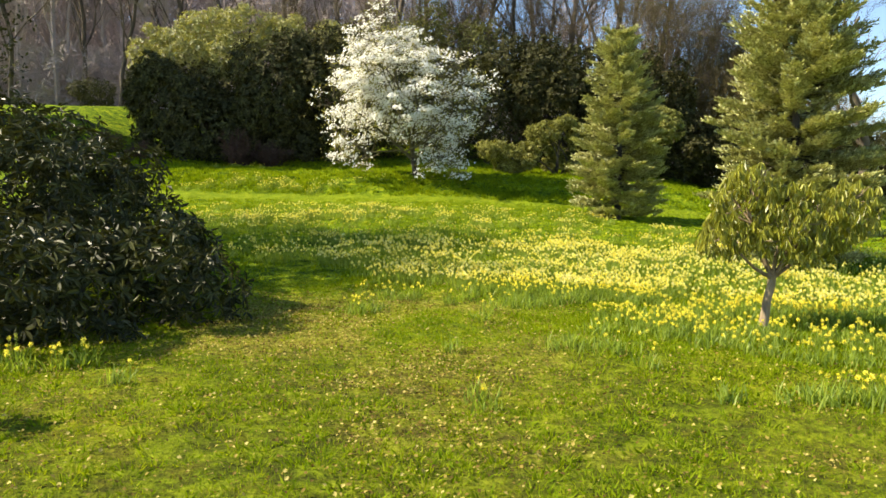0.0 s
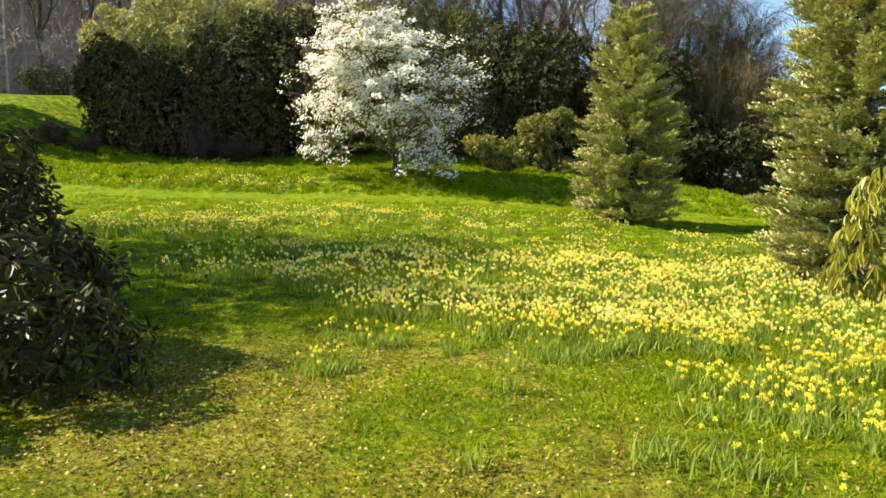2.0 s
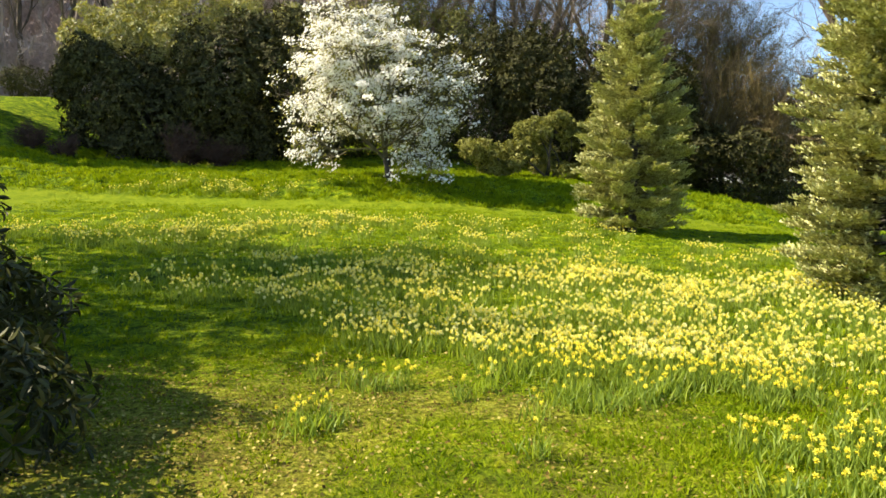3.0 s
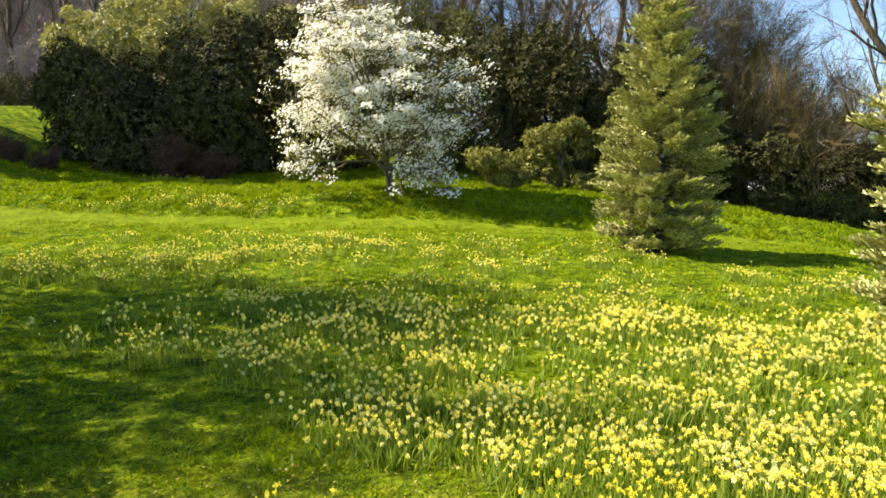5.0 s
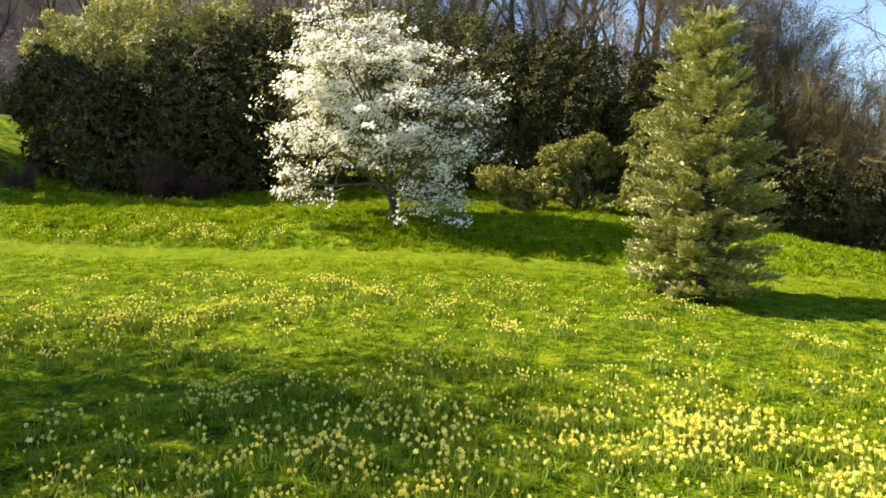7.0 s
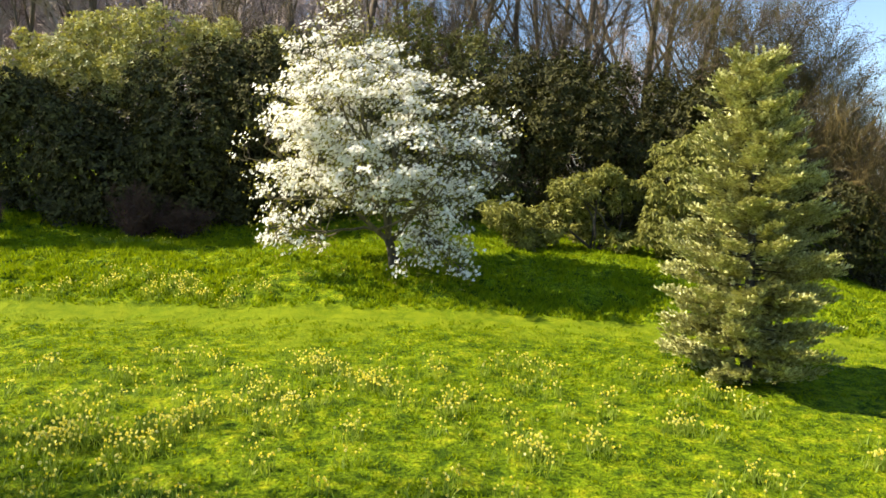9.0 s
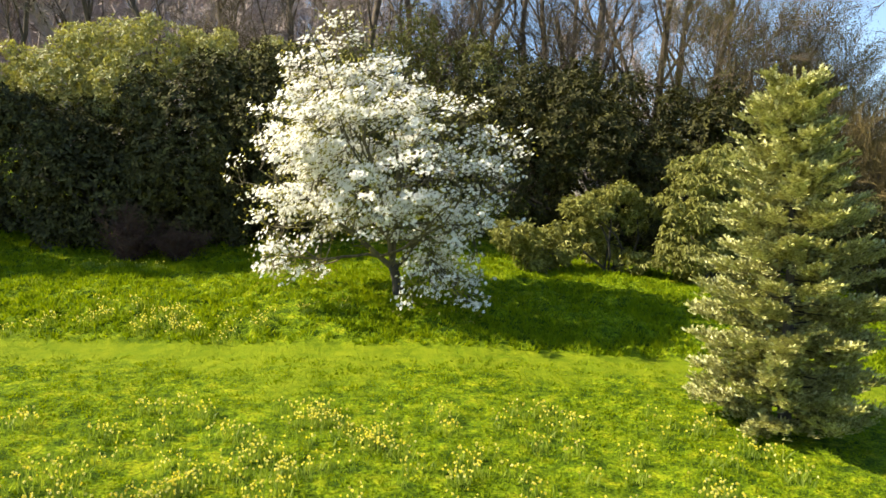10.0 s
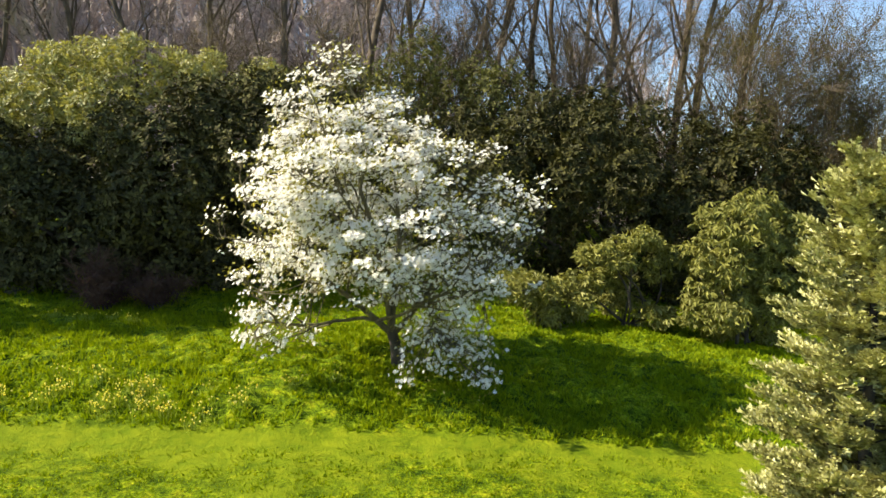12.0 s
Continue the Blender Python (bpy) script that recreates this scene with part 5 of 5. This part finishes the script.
gr = rng_of(71)
grass_strip("lawn_grass", gr, 150000, -7, 9, 3.5, 14, 0.032, 0.010, "short mossy lawn grass in bright sun")
grass_strip("meadow_grass", gr, 70000, -12, 14, 14, 30.5, 0.04, 0.03, "lush green grass among the daffodils", GRASS_LUSH)
grass_strip("upper_grass", gr, 50000, -24, 20, 32, 44, 0.07, 0.035, "green grass on the bank", GRASS_LUSH)
tufts("lawn_tufts", gr, 12000, -7, 9, 3.5, 14, 14, 0.062, 0.018, 0.055, "small tufts of fresh grass in the lawn", None, GRASS, 13)
tufts("edge_tufts", gr, 4200, 1.0, 8.5, 6.4, 13, 12, 0.07, 0.018, 0.06, "bright fresh grass among the daffodil clumps", None, GRASS_LUSH, 10)
tufts("meadow_tufts", gr, 9000, -13, 14, 13, 31.2, 9, 0.065, 0.05, 0.085, "tufts of longer grass among the daffodils", None, GRASS_LUSH)
tufts("bank_tufts", gr, 9500, -18, 16, 31.4, 42, 13, 0.13, 0.065, 0.09, "thick tufts of long grass on the bank", bank, GRASS_LUSH)


def fallen_leaves():
    r = rng_of(72)
    n = 120000
    x, y = r.uniform(-6, 7, n), r.uniform(3.5, 13, n)
    ok = r.random(n) < (np.where(y < 8.5, 0.18, 0.10) + 0.50 * wear(x, y) ** 1.3) * np.where(x > 0.6, 0.6, 1.0)
    x, y = x[ok], y[ok]
    n = len(x)
    up = unit(np.stack([r.normal(size=n) * 0.5, r.normal(size=n) * 0.5, np.ones(n)], axis=1))
    ln = 0.014 + 0.026 * r.random(n) ** 1.5
    form = Form([(0, 0, 0), (-0.4, 0.4, 0.18), (0, 1, 0.12), (0.4, 0.45, 0.15)], [(0, 2, 1), (0, 3, 2)])
    g = np.stack([x, y, height(x, y) + 0.025 + 0.03 * r.random(n)], axis=1)
    ob = new("fallen_leaves", Soup().add(form, g, frames(np.cross(up, sphere_dirs(r, n)), up, ln, ln)).mesh("fallen_leaves", [DEADLEAF]))
    tagged(ob, "dry brown fallen leaves scattered over the lawn", "fallen leaves", kind="stuff")


fallen_leaves()
